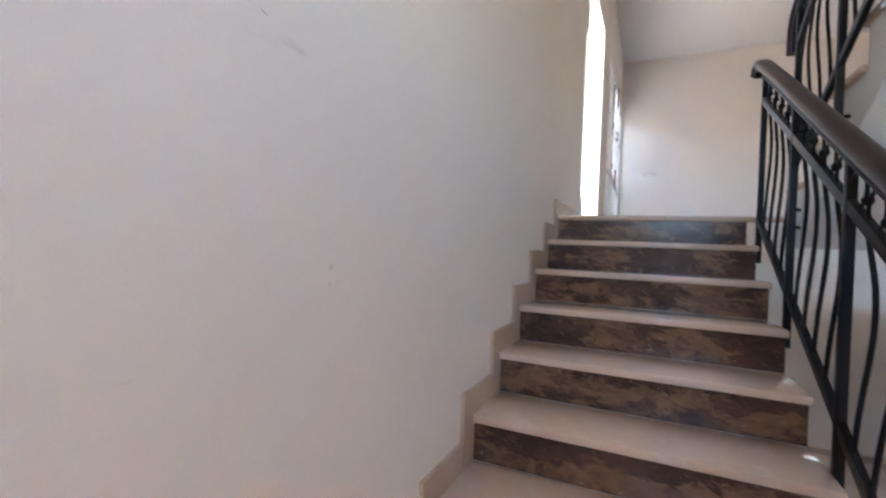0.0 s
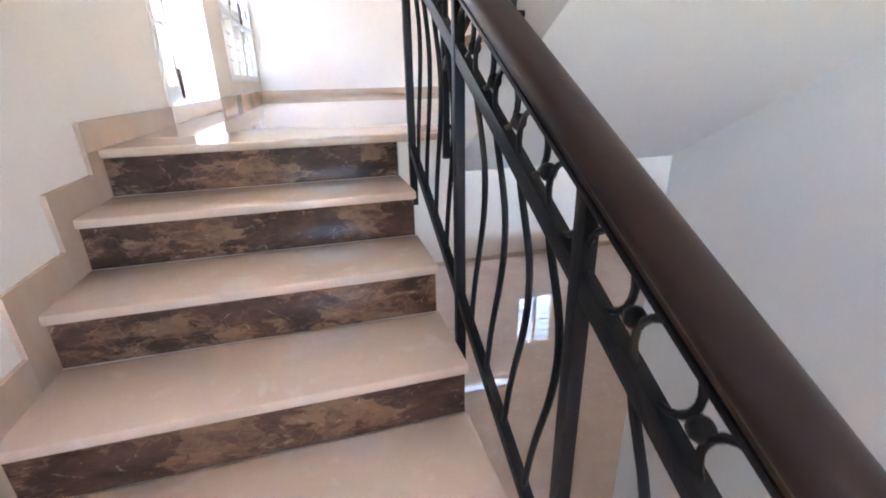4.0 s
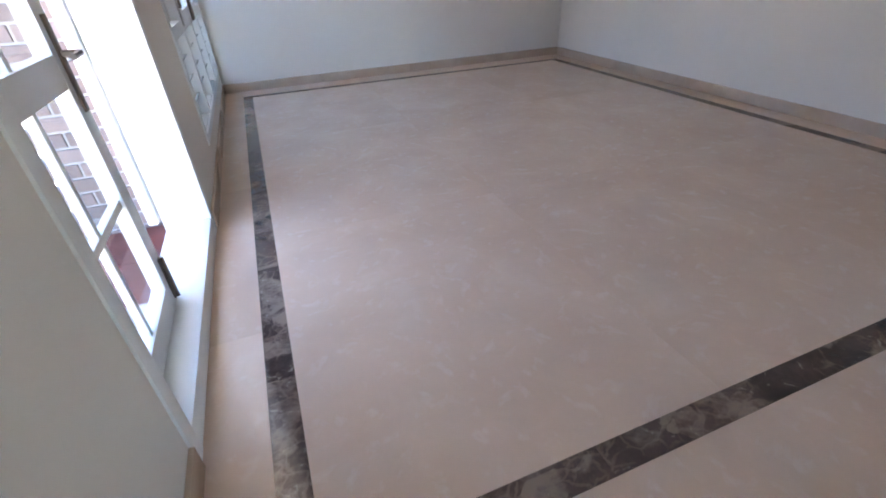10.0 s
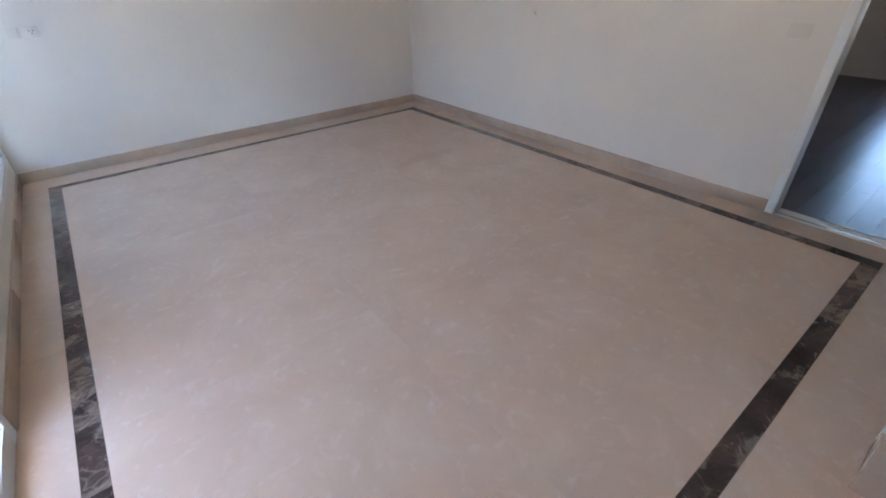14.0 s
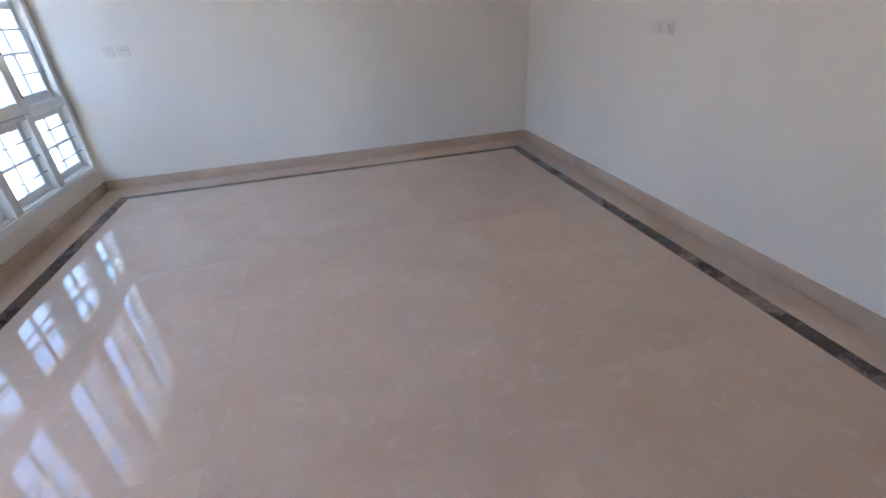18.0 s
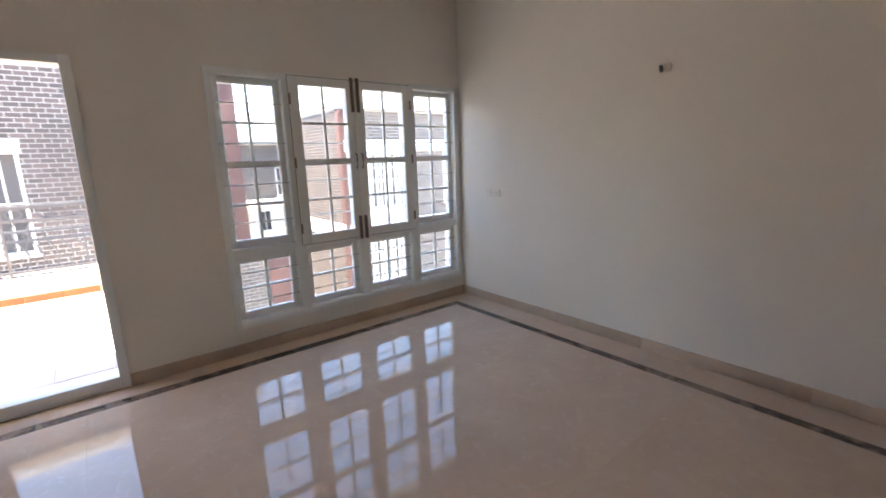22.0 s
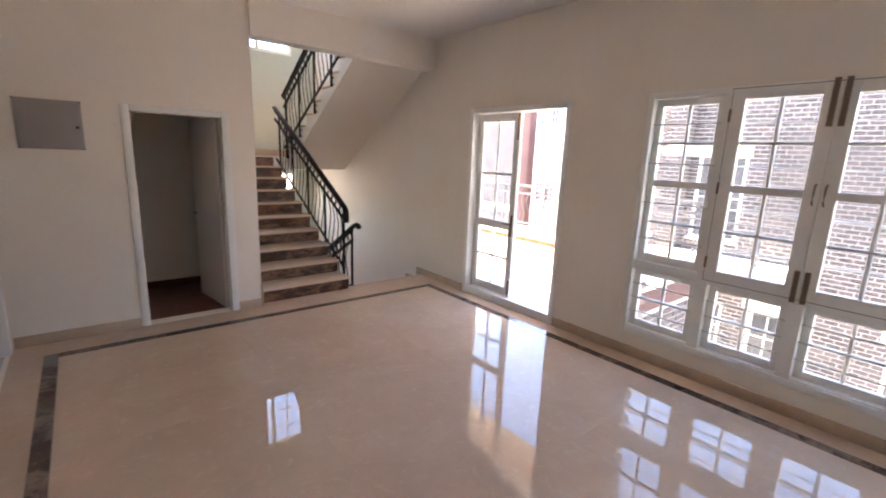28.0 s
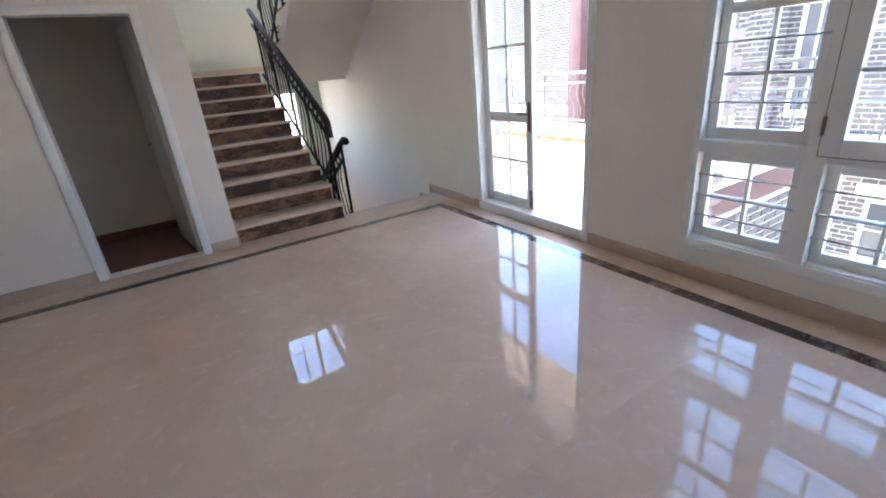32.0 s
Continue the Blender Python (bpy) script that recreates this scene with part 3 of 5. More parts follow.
# ---- joinery ----
def glass_material():
    m = bpy.data.materials.new("clear_glass")
    m.use_nodes = True
    nt = m.node_tree
    nt.nodes.remove(nt.nodes["Principled BSDF"])
    tr, gl, mx = nt.nodes.new("ShaderNodeBsdfTransparent"), nt.nodes.new("ShaderNodeBsdfGlossy"), nt.nodes.new("ShaderNodeMixShader")
    tr.inputs[0].default_value = (0.93, 0.96, 0.97, 1)
    gl.inputs["Roughness"].default_value = 0.02
    lw_, pw, ma = nt.nodes.new("ShaderNodeLayerWeight"), nt.nodes.new("ShaderNodeMath"), nt.nodes.new("ShaderNodeMath")
    lw_.inputs[0].default_value = 0.5
    pw.operation, ma.operation = "POWER", "MULTIPLY_ADD"
    pw.inputs[1].default_value = 4.0
    ma.inputs[1].default_value, ma.inputs[2].default_value = 0.5, 0.025
    nt.links.new(lw_.outputs["Facing"], pw.inputs[0])
    nt.links.new(pw.outputs[0], ma.inputs[0])
    nt.links.new(ma.outputs[0], mx.inputs[0])
    nt.links.new(tr.outputs[0], mx.inputs[1])
    nt.links.new(gl.outputs[0], mx.inputs[2])
    nt.links.new(mx.outputs[0], nt.nodes["Material Output"].inputs[0])
    return m


GLASS = glass_material()
BAR_STEEL = material("painted_grille_bar", (0.62, 0.62, 0.60), 0.4, 0.0, vary=0.05)
GREY_DOOR = material("grey_door_paint", (0.36, 0.345, 0.33), 0.45, vary=0.04, scale=3, bump=0.01)
DOOR_PAINT = material("door_leaf_paint", (0.66, 0.62, 0.57), 0.45, vary=0.03, scale=3, bump=0.01)


def frame_ring(bm, x0, x1, y0, y1, z0, z1, t, tb=None, tt=None, bevel=0.003):
    """A rectangular ring in the plane of y and z, made of four butted members."""
    tb, tt = tb or t, tt or t
    add_box(bm, x0, x1, y0, y0 + t, z0, z1, bevel)
    add_box(bm, x0, x1, y1 - t, y1, z0, z1, bevel)
    add_box(bm, x0 + 0.0005, x1 - 0.0005, y0 + t, y1 - t, z0, z0 + tb, bevel)
    add_box(bm, x0 + 0.0005, x1 - 0.0005, y0 + t, y1 - t, z1 - tt, z1, bevel)
    return bm


def sash(parent, x0, x1, y0, y1, z0, z1, stile, rails, bottom, top, name="sash"):
    """A glazed sash: ring, one upright muntin, cross bars at rails [(z, thickness)], and its panes."""
    ob = part(name, frame_ring(bmesh.new(), x0, x1, y0, y1, z0, z1, stile, bottom, top), WHITE_PAINT, parent)
    ym, xm = (y0 + y1) / 2, (x0 + x1) / 2
    xa, xb = xm - 0.012, xm + 0.012
    zs = [z0 + bottom] + [z for z, _ in rails] + [z1 - top]
    part("muntin", add_box(bmesh.new(), xa, xb, ym - 0.011, ym + 0.011, z0 + bottom, z1 - top, 0.002), WHITE_PAINT, ob)
    for z, t in rails:
        wide = 0.004 if t > 0.03 else 0.0
        part("glazing_bar", add_box(bmesh.new(), (x0 + 0.001 if wide else xa - 0.001), (x1 - 0.001 if wide else xb + 0.001), y0 + stile, y1 - stile, z - t / 2, z + t / 2, 0.002), WHITE_PAINT, ob)
    for za, zb in zip(zs, zs[1:]):
        for ya, yb in ((y0 + stile, ym), (ym, y1 - stile)):
            pane = part("pane", box(xm - 0.002, xm + 0.002, ya + 0.004, yb - 0.004, za + 0.006, zb - 0.006), GLASS, ob)
            pane.visible_shadow = False
    return ob


# large window
win = structure(empty("window_1"), "white painted timber window with steel grille bars and small panes", "window")
wy0, wy1, wz0, wz1 = 3.235, 5.665, 0.275, 2.30
colw, mull = 0.54, 0.09
cols = [(wy0 + i * (colw + mull), wy0 + i * (colw + mull) + colw) for i in range(4)]
zt0, zt1 = 0.832, 0.908
bm = frame_ring(bmesh.new(), -0.15, 0.008, WIN[0], WIN[1], WIN[2], WIN[3], 0.05, 0.055, 0.05, 0.003)
part("window_frame", bm, WHITE_PAINT, win)
for (a, b), (c, d) in zip(cols, cols[1:]):
    part("mullion", box(-0.149, 0.006, b, c, WIN[2] + 0.055, WIN[3] - 0.05, 0.003), WHITE_PAINT, win)
for a, b in cols:
    part("transom", box(-0.148, 0.004, a, b, zt0, zt1, 0.003), WHITE_PAINT, win)
    part("window_sill", box(-0.149, -0.004, a, b, wz0 - 0.001, wz0 + 0.012, 0.002), WHITE_PAINT, win)
zm = (zt1 + wz1) / 2
for i, (a, b) in enumerate(cols):
    sash(win, -0.095, -0.052, a + 0.003, b - 0.003, wz0 + 0.014, zt0 - 0.003, 0.052, [((wz0 + zt0) / 2, 0.022)], 0.06, 0.052)
    for k in (1, 2, 3):
        z = wz0 + 0.03 + (zt0 - wz0 - 0.04) * k / 4
        part("grille_bar", add_tube(bmesh.new(), [(-0.028, a - 0.002, z), (-0.028, b + 0.002, z)], 0.006), BAR_STEEL, win)
    upper = [(zt1 + (zm - zt1) * 0.5 + 0.012, 0.022), (zm, 0.055), (zm + (wz1 - zm) * 0.5 - 0.012, 0.022)]
    if i in (0, 3):
        sash(win, -0.095, -0.052, a + 0.003, b - 0.003, zt1 + 0.003, wz1 - 0.003, 0.052, upper, 0.065, 0.055)
        xbar = -0.028
    else:
        ya, yb = (a - 0.035, b + mull / 2 - 0.002) if i == 1 else (a - mull / 2 + 0.002, b + 0.035)
        leaf = sash(win, -0.030, 0.022, ya, yb, zt1 - 0.035, wz1 + 0.03, 0.088, upper, 0.085, 0.075, "casement")
        xbar = -0.10
        hy = ya if i == 1 else yb
        for z in (1.02, zm, 2.14):
            part("hinge", add_tube(bmesh.new(), [(0.024, hy, z - 0.045), (0.024, hy, z + 0.045)], 0.009), BRONZE, leaf)
        my = yb - 0.028 if i == 1 else ya + 0.028
        for z0, z1 in ((wz1 - 0.25, wz1 + 0.055), (zt1 - 0.06, zt1 + 0.17)):
            bm = add_box(bmesh.new(), 0.021, 0.027, my - 0.017, my + 0.017, z0, z1, 0.002)
            add_tube(bm, [(0.034, my, z0 + 0.01), (0.034, my, z1 - 0.005)], 0.007)
            part("tower_bolt", bm, BRONZE, leaf, "bronze sliding bolt")
        part("pull_handle", add_tube(bmesh.new(), [(0.02, my, zm - 0.07), (0.045, my, zm - 0.05), (0.048, my, zm), (0.045, my, zm + 0.05), (0.02, my, zm + 0.07)], 0.006), BRONZE, leaf)
    for k in range(4):
        zc = [zt1 + 0.065, upper[0][0], zm, upper[2][0], wz1 - 0.055]
        z = (zc[k] + zc[k + 1]) / 2
        part("grille_bar", add_tube(bmesh.new(), [(xbar, a - 0.002, z), (xbar, b + 0.002, z)], 0.006), BAR_STEEL, win)

# Shadow gap round the casements, drawn as a thin dark strip.
part("shadow_line", frame_ring(bmesh.new(), 0.0085, 0.0115, cols[1][0] - 0.041, cols[2][1] + 0.041, zt1 - 0.041, wz1 + 0.036, 0.005, bevel=0.0), BRONZE, win, "thin dark strip for the shadow gap round the casements")

# balcony door
bdoor = structure(empty("door_1"), "white glazed double door to the terrace, one leaf folded back outside", "door")
dy0, dy1, dz1 = DOOR[0], DOOR[1], DOOR[3]
bm = bmesh.new()
add_box(bm, -0.17, 0.008, dy0, dy0 + 0.062, 0.0, dz1, 0.003)
add_box(bm, -0.17, 0.008, dy1 - 0.062, dy1, 0.0, dz1, 0.003)
add_box(bm, -0.169, 0.007, dy0 + 0.062, dy1 - 0.062, dz1 - 0.055, dz1, 0.003)
part("door_frame", bm, WHITE_PAINT, bdoor)
part("threshold", box(-0.20, 0.006, dy0 + 0.062, dy1 - 0.062, 0.0, 0.095, 0.004), WHITE_PAINT, bdoor, "white raised door sill")


def door_leaf(parent, y0, y1, x0, x1, m=None):
    z0, z1, st = 0.10, dz1 - 0.06, 0.085
    leaf = sash(parent, x0, x1, y0, y1, z0, z1, st, [(0.555, 0.028), (0.96, 0.09), (1.575, 0.028)], 0.098, 0.09, "door_leaf")
    bm = add_box(bmesh.new(), x1, x1 + 0.006, y1 - 0.055, y1 - 0.018, 0.84, 1.10, 0.003)
    add_tube(bm, [(x1 + 0.004, y1 - 0.036, 1.0), (x1 + 0.05, y1 - 0.036, 1.0), (x1 + 0.055, y1 - 0.13, 1.0)], 0.009)
    part("lock_plate", bm, BRONZE, leaf, "dark bronze lock plate with lever")
    for za, zb in ((z1 - 0.30, z1 - 0.01), (z0 + 0.02, z0 + 0.20)):
        bm = add_box(bmesh.new(), x1, x1 + 0.006, y1 - 0.040, y1 - 0.008, za, zb, 0.002)
        add_tube(bm, [(x1 + 0.012, y1 - 0.024, za), (x1 + 0.012, y1 - 0.024, zb)], 0.007)
        part("tower_bolt", bm, BRONZE, leaf)
    if m:
        leaf.matrix_world = m
    return leaf


lw = (dy1 - dy0 - 0.124) / 2
door_leaf(bdoor, dy0 + 0.064, dy0 + 0.064 + lw, -0.135, -0.09)
hinge_y = dy1 - 0.064
door_leaf(bdoor, 0.0, lw - 0.004, -0.022, 0.022, Matrix.Translation((-0.262, hinge_y + 0.03, 0)) @ Matrix.Rotation(radians(1), 4, "Z"))


def casing_y(name, label, x0, x1, z1, y, depth, w=0.07):
    """A door frame in a wall along x."""
    ob = structure(empty(name), label, "door frame")
    for a, b in ((x0, x0 + w), (x1 - w, x1)):
        part("jamb", box(a, b, y - depth, y + 0.012, 0.0, z1, 0.004), WHITE_PAINT, ob)
    part("head", box(x0 + w, x1 - w, y - depth + 0.001, y + 0.011, z1 - w * 0.8, z1, 0.004), WHITE_PAINT, ob)
    return ob


casing_y("door_2", "white painted closet door frame", CLOSET[0], CLOSET[1], CLOSET[3], FACE_Y, 0.15)
closet_door = tagged(empty("closet_door"), "pale cream flush closet door standing open inward", "door")
part("leaf", box(0.0, 0.035, -0.76, 0.0, 0.012, CLOSET[3] - 0.065, 0.003), DOOR_PAINT, closet_door)
for s in (-1, 1):
    bm = add_tube(bmesh.new(), [(0.0175, -0.70, 1.0), (0.0175 + s * 0.055, -0.70, 1.0), (0.0175 + s * 0.06, -0.60, 1.0)], 0.008)
    part("door_handle", bm, STEEL, closet_door)
closet_door.matrix_world = pose(CLOSET[0] + 0.075, FACE_Y - 0.11, 0, 0, 0, 8)

side_frame = structure(empty("door_3"), "white painted door frame to the next room", "door frame")
for a, b in ((SIDE[0], SIDE[0] + 0.06), (SIDE[1] - 0.06, SIDE[1])):
    part("jamb", box(W - 0.012, W + 0.15, a, b, 0.0, SIDE[3], 0.004), WHITE_PAINT, side_frame)
part("head", box(W - 0.011, W + 0.149, SIDE[0] + 0.06, SIDE[1] - 0.06, SIDE[3] - 0.055, SIDE[3], 0.004), WHITE_PAINT, side_frame)
next_door = tagged(empty("next_room_door"), "grey flush door standing open into the next room", "door")
part("leaf", box(0.0, 0.78, -0.035, 0.0, 0.012, SIDE[3] - 0.065, 0.003), GREY_DOOR, next_door)
for z in (0.25, 1.05, 1.85):
    part("hinge", add_tube(bmesh.new(), [(0.0, 0.004, z - 0.05), (0.0, 0.004, z + 0.05)], 0.009), BRONZE, next_door)
part("door_handle", add_tube(bmesh.new(), [(0.72, 0.0, 1.0), (0.72, 0.055, 1.0), (0.62, 0.06, 1.0)], 0.008), STEEL, next_door)
next_door.matrix_world = pose(W + 0.152, SIDE[0] + 0.075, 0, 0, 0, -4)

# ---- the next room and the closet ----
NEXT_WIN = (0.45, 1.53, 0.70, 2.00)
nwin = structure(empty("window_4"), "white framed window of the next room", "window")
part("window_frame", frame_ring(bmesh.new(), 10.64, 10.72, *NEXT_WIN, 0.06), WHITE_PAINT, nwin)
part("muntin", box(10.65, 10.71, 0.96, 1.02, 0.76, 1.94, 0.002), WHITE_PAINT, nwin)
for z in (1.05, 1.35, 1.65):
    for ya, yb in ((0.51, 0.96), (1.02, 1.47)):
        part("glazing_bar", box(10.66, 10.70, ya, yb, z - 0.015, z + 0.015, 0.002), WHITE_PAINT, nwin)
WOODFLOOR = material("dark_wood_floor", (0.050, 0.026, 0.022), 0.30, vary=0.4, scale=3, bump=0.02, fine=30)
REDFLOOR = material("red_brown_floor", (0.17, 0.055, 0.038), 0.35, vary=0.25, scale=4)
nfloor = structure(part("floor_next_room", box(W, 10.6, -1.2, 4.2, -0.2, -0.012), WOODFLOOR), "dark brown polished plank floor of the next room", "floor")
for j in range(36):
    y = -1.2 + j * 0.15
    for k in range(5):
        a, b = W + 0.13 + (k - 0.5 * (j % 2)) * 1.6, W + 0.13 + (k + 1 - 0.5 * (j % 2)) * 1.6
        a, b = max(a, W + 0.06), min(b, 10.6)
        if b > a:
            if not (SIDE[0] < y + 0.075 < SIDE[1]):
                a = max(a, W + 0.151)
            slab("plank", a, b, y, y + 0.15, WOODFLOOR, nfloor, -0.001, 0.0105, 0.0008)
part("door_strip", box(W + 0.035, W + 0.06, SIDE[0] + 0.06, SIDE[1] - 0.06, -0.02, 0.003, 0.002), STEEL, nfloor, "metal strip between floors")
slab("edge_slab", W, W + 0.035, SIDE[0] + 0.0, SIDE[1] - 0.0, CREAM, floor, -0.0005, 0.01)
wall_x("wall_next_room_end", 10.6, 10.75, -1.35, 4.35, -0.2, H, [NEXT_WIN], PLASTER)
wall_y("wall_next_room_near", W + 0.15, 10.6, -1.35, -1.2, -0.2, H, [], PLASTER)
wall_y("wall_next_room_far", W + 0.15, 10.6, 4.2, 4.35, -0.2, H, [], PLASTER)
structure(part("ceiling_next_room", box(W + 0.15, 10.75, -1.35, 4.35, H, H + 0.2), CEILING))
structure(part("floor_closet", box(WELL_X + 0.13, W, -1.35, FACE_Y - 0.0, -0.2, -0.004), REDFLOOR), "red brown polished closet floor", "floor")
wall_y("wall_closet_back", WELL_X + 0.13, W, -1.37, -1.22, -0.2, H, [], PLASTER)
wall_x("wall_closet_side", 3.75, 3.9, -1.22, FACE_Y - 0.15, -0.2, 2.6, [], PLASTER)
wall_x("wall_next_room_side", W, W + 0.15, -1.2, FACE_Y - 0.15, -0.2, H, [], PLASTER)
structure(part("ceiling_closet", box(WELL_X + 0.13, W, -1.37, FACE_Y - 0.15, 2.6, 2.7), CEILING))
for y in (-1.22,):
    ob = structure(part("baseboard", box(WELL_X + 0.13, 3.75, y, y + 0.014, -0.004, 0.08, 0.002), REDFLOOR), "red brown skirting inside the closet", "baseboard")

# ---- storey below ----
bfloor = structure(part("floor_storey_below", box(0.0, 7.0, BACK, 6.35, LOW - 0.2, LOW), CREAM), "cream marble floor of the storey below", "floor")
wall_y("wall_below_far", 0.0, 7.0, 6.1, 6.3, LOW, -0.22, [(4.55, 5.45, LOW + 1.0, LOW + 2.25)], PLASTER)
wall_x("wall_below_side", 7.0, 7.2, BACK, 6.3, LOW, -0.22, [], PLASTER)
wall_y("wall_below_near", WELL_X + 0.13, 7.0, -0.4, -0.25, LOW, -0.22, [], PLASTER)
structure(part("ceiling_storey_below", box(W, 7.2, -0.4, 6.3, -0.22, -0.205), CEILING))
skirt_y(6.1, 0.0, 7.0, -1, LOW)
lwin = structure(empty("window_2"), "white lattice window of the storey below", "window")
part("window_frame", add_box(add_box(add_box(add_box(bmesh.new(), 4.55, 4.6, 6.12, 6.18, LOW + 1.0, LOW + 2.25), 5.4, 5.45, 6.12, 6.18, LOW + 1.0, LOW + 2.25), 4.6, 5.4, 6.121, 6.179, LOW + 1.0, LOW + 1.05), 4.6, 5.4, 6.121, 6.179, LOW + 2.2, LOW + 2.25), WHITE_PAINT, lwin)
part("muntin", box(4.965, 5.035, 6.125, 6.175, LOW + 1.05, LOW + 2.2), WHITE_PAINT, lwin)
for k in range(1, 8):
    part("grille_bar", add_tube(bmesh.new(), [(4.6, 6.11, LOW + 1.05 + k * 0.145), (5.4, 6.11, LOW + 1.05 + k * 0.145)], 0.016), BAR_STEEL, lwin)

# ---- fittings on the walls ----
GREY_STEEL = material("grey_panel_steel", (0.36, 0.34, 0.33), 0.45, 0.3, vary=0.06, scale=2)
PLASTIC = material("cream_plastic", (0.80, 0.735, 0.66), 0.45, vary=0.01)
BLACK = material("black_plastic", (0.012, 0.012, 0.012), 0.5, vary=0.1)

dbox = tagged(empty("distribution_box"), "grey steel electrical distribution box cover on the wall", "distribution box")
part("cover", box(3.784, 4.21, FACE_Y, FACE_Y + 0.022, 1.69, 2.09, 0.006), GREY_STEEL, dbox)
part("door_panel", box(3.80, 4.194, FACE_Y + 0.020, FACE_Y + 0.026, 1.706, 2.074, 0.002), GREY_STEEL, dbox)
part("latch", box(3.808, 3.832, FACE_Y + 0.026, FACE_Y + 0.033, 1.865, 1.885, 0.002), BLACK, dbox)
for x in (3.79, 4.204):
    for z in (1.696, 2.084):
        part("screw", add_tube(bmesh.new(), [(x, FACE_Y + 0.018, z), (x, FACE_Y + 0.028, z)], 0.008), BRONZE, dbox)


def switch_plate(name, label, m, w, h, keys):
    """A wall plate that faces -y at the origin of m."""
    ob = tagged(empty(name), label, "switch", "wall plates")
    part("plate", box(-w / 2, w / 2, -0.006, 0.0, -h / 2, h / 2, 0.002), PLASTIC, ob)
    for k in range(keys):
        a = -w / 2 + 0.008 + k * (w - 0.016) / keys
        part("rocker", box(a + 0.002, a + (w - 0.016) / keys - 0.002, -0.009, -0.005, -h / 2 + 0.012, h / 2 - 0.012, 0.0015), PLASTIC, ob)
    ob.matrix_world = m
    return ob


def socket_holes(ob, points):
    for x, z in points:
        part("socket_hole", add_tube(bmesh.new(), [(x, -0.0105, z), (x, -0.0085, z)], 0.004), BLACK, ob)


s1 = switch_plate("wall_switch", "white plastic switch plate on cream wall", pose(0.455, L, 1.22), 0.085, 0.085, 2)
s2 = switch_plate("wall_socket", "white plastic socket plate beside the switch", pose(0.575, L, 1.22), 0.10, 0.085, 1)
socket_holes(s2, [(-0.012, 0.008), (0.012, 0.008), (0.0, -0.014)])
s3 = switch_plate("wall_switch", "white plastic switch plate on cream wall", pose(W, 3.74, 1.225, 0, 0, -90), 0.085, 0.085, 2)
s4 = switch_plate("wall_socket", "white plastic socket plate beside the switch", pose(W, 3.62, 1.225, 0, 0, -90), 0.085, 0.085, 1)
socket_holes(s4, [(0.0, 0.008), (0.014, -0.012)])
s5 = switch_plate("wall_switch", "white plastic switch plate beside the doorway", pose(W, 1.40, 1.22, 0, 0, -90), 0.13, 0.085, 3)


def bulb_holder(name, label, m):
    """A bare lamp holder; it points along -y at the origin of m."""
    ob = tagged(empty(name), label, "lamp holder", "bare lamp holders")
    part("rose", add_tube(bmesh.new(), [(0, 0, 0), (0, -0.018, 0)], 0.036, 20), PLASTIC, ob)
    part("neck", add_tube(bmesh.new(), [(0, -0.016, 0), (-0.010, -0.026, -0.004), (-0.020, -0.036, -0.008)], 0.026, 16), PLASTIC, ob)
    part("socket", add_tube(bmesh.new(), [(-0.0195, -0.0355, -0.0078), (-0.026, -0.042, -0.010)], 0.0275, 16), BLACK, ob)
    ob.matrix_world = m
    return ob


bulb_holder("wall_lamp_holder", "white bare bulb holder on cream wall", pose(2.285, L, 2.185))
bulb_holder("ceiling_lamp_holder", "white bare bulb holder on the ceiling", pose(1.50, 1.58, H, -90, 0, 0))

# high stair window, two leaves
hw = structure(empty("window_3"), "white window with small panes high on the stairwell wall", "window")
for x0, x1, z0, z1 in ((0.41, 1.70, 3.53, 4.80), (0.41, 1.70, 0.29, 1.33)):
    y, xc = BACK - 0.05, (x0 + x1) / 2
    bm = bmesh.new()
    for xa, xb in ((x0, x0 + 0.06), (xc - 0.035, xc + 0.035), (x1 - 0.06, x1)):
        add_box(bm, xa, xb, y, y + 0.04, z0, z1)
    halves = ((x0 + 0.061, xc - 0.036), (xc + 0.036, x1 - 0.061))
    for za, zb in ((z0, z0 + 0.06), (z1 - 0.06, z1)):
        for xa, xb in halves:
            add_box(bm, xa, xb, y + 0.001, y + 0.039, za, zb)
    part("window_frame", bm, WHITE_PAINT, hw)
    for xa, xb in halves:
        xm = (xa + xb) / 2
        part("muntin", box(xm - 0.014, xm + 0.014, y + 0.006, y + 0.034, z0 + 0.06, z1 - 0.06), WHITE_PAINT, hw)
        for k in (1, 2):
            z = z0 + (z1 - z0) * k / 3
            part("glazing_bar", box(xa, xb, y + 0.004, y + 0.036, z - 0.014, z + 0.014), WHITE_PAINT, hw)

# ---- terrace ----
TERRA = material("red_terrace_tile", (0.15, 0.042, 0.032), 0.55, vary=0.25, scale=6, bump=0.05, fine=50)
PALE_TILE = material("pale_terrace_tile", (0.55, 0.46, 0.40), 0.6, vary=0.10, scale=2.5, bump=0.03)
WHITE_WALL = material("white_exterior_paint", (0.72, 0.70, 0.66), 0.8, vary=0.05, scale=1.5, bump=0.05)
CREAM_WALL = material("cream_exterior_paint", (0.70, 0.60, 0.48), 0.8, vary=0.05, scale=1.5, bump=0.05)
ORANGE = material("orange_tile", (0.30, 0.052, 0.014), 0.5, vary=0.15, scale=5)
MAROON = material("maroon_plaster", (0.092, 0.045, 0.041), 0.8, vary=0.10, scale=2)
MORTAR = material("pale_mortar", (0.46, 0.44, 0.42), 0.9, vary=0.08, scale=5, bump=0.06, fine=60)
SLATE = material("blue_grey_roof", (0.28, 0.33, 0.36), 0.7, vary=0.12, scale=2, bump=0.05)
DARK_PANE = material("grey_window_pane", (0.085, 0.085, 0.09), 0.05, vary=0.2, scale=1)
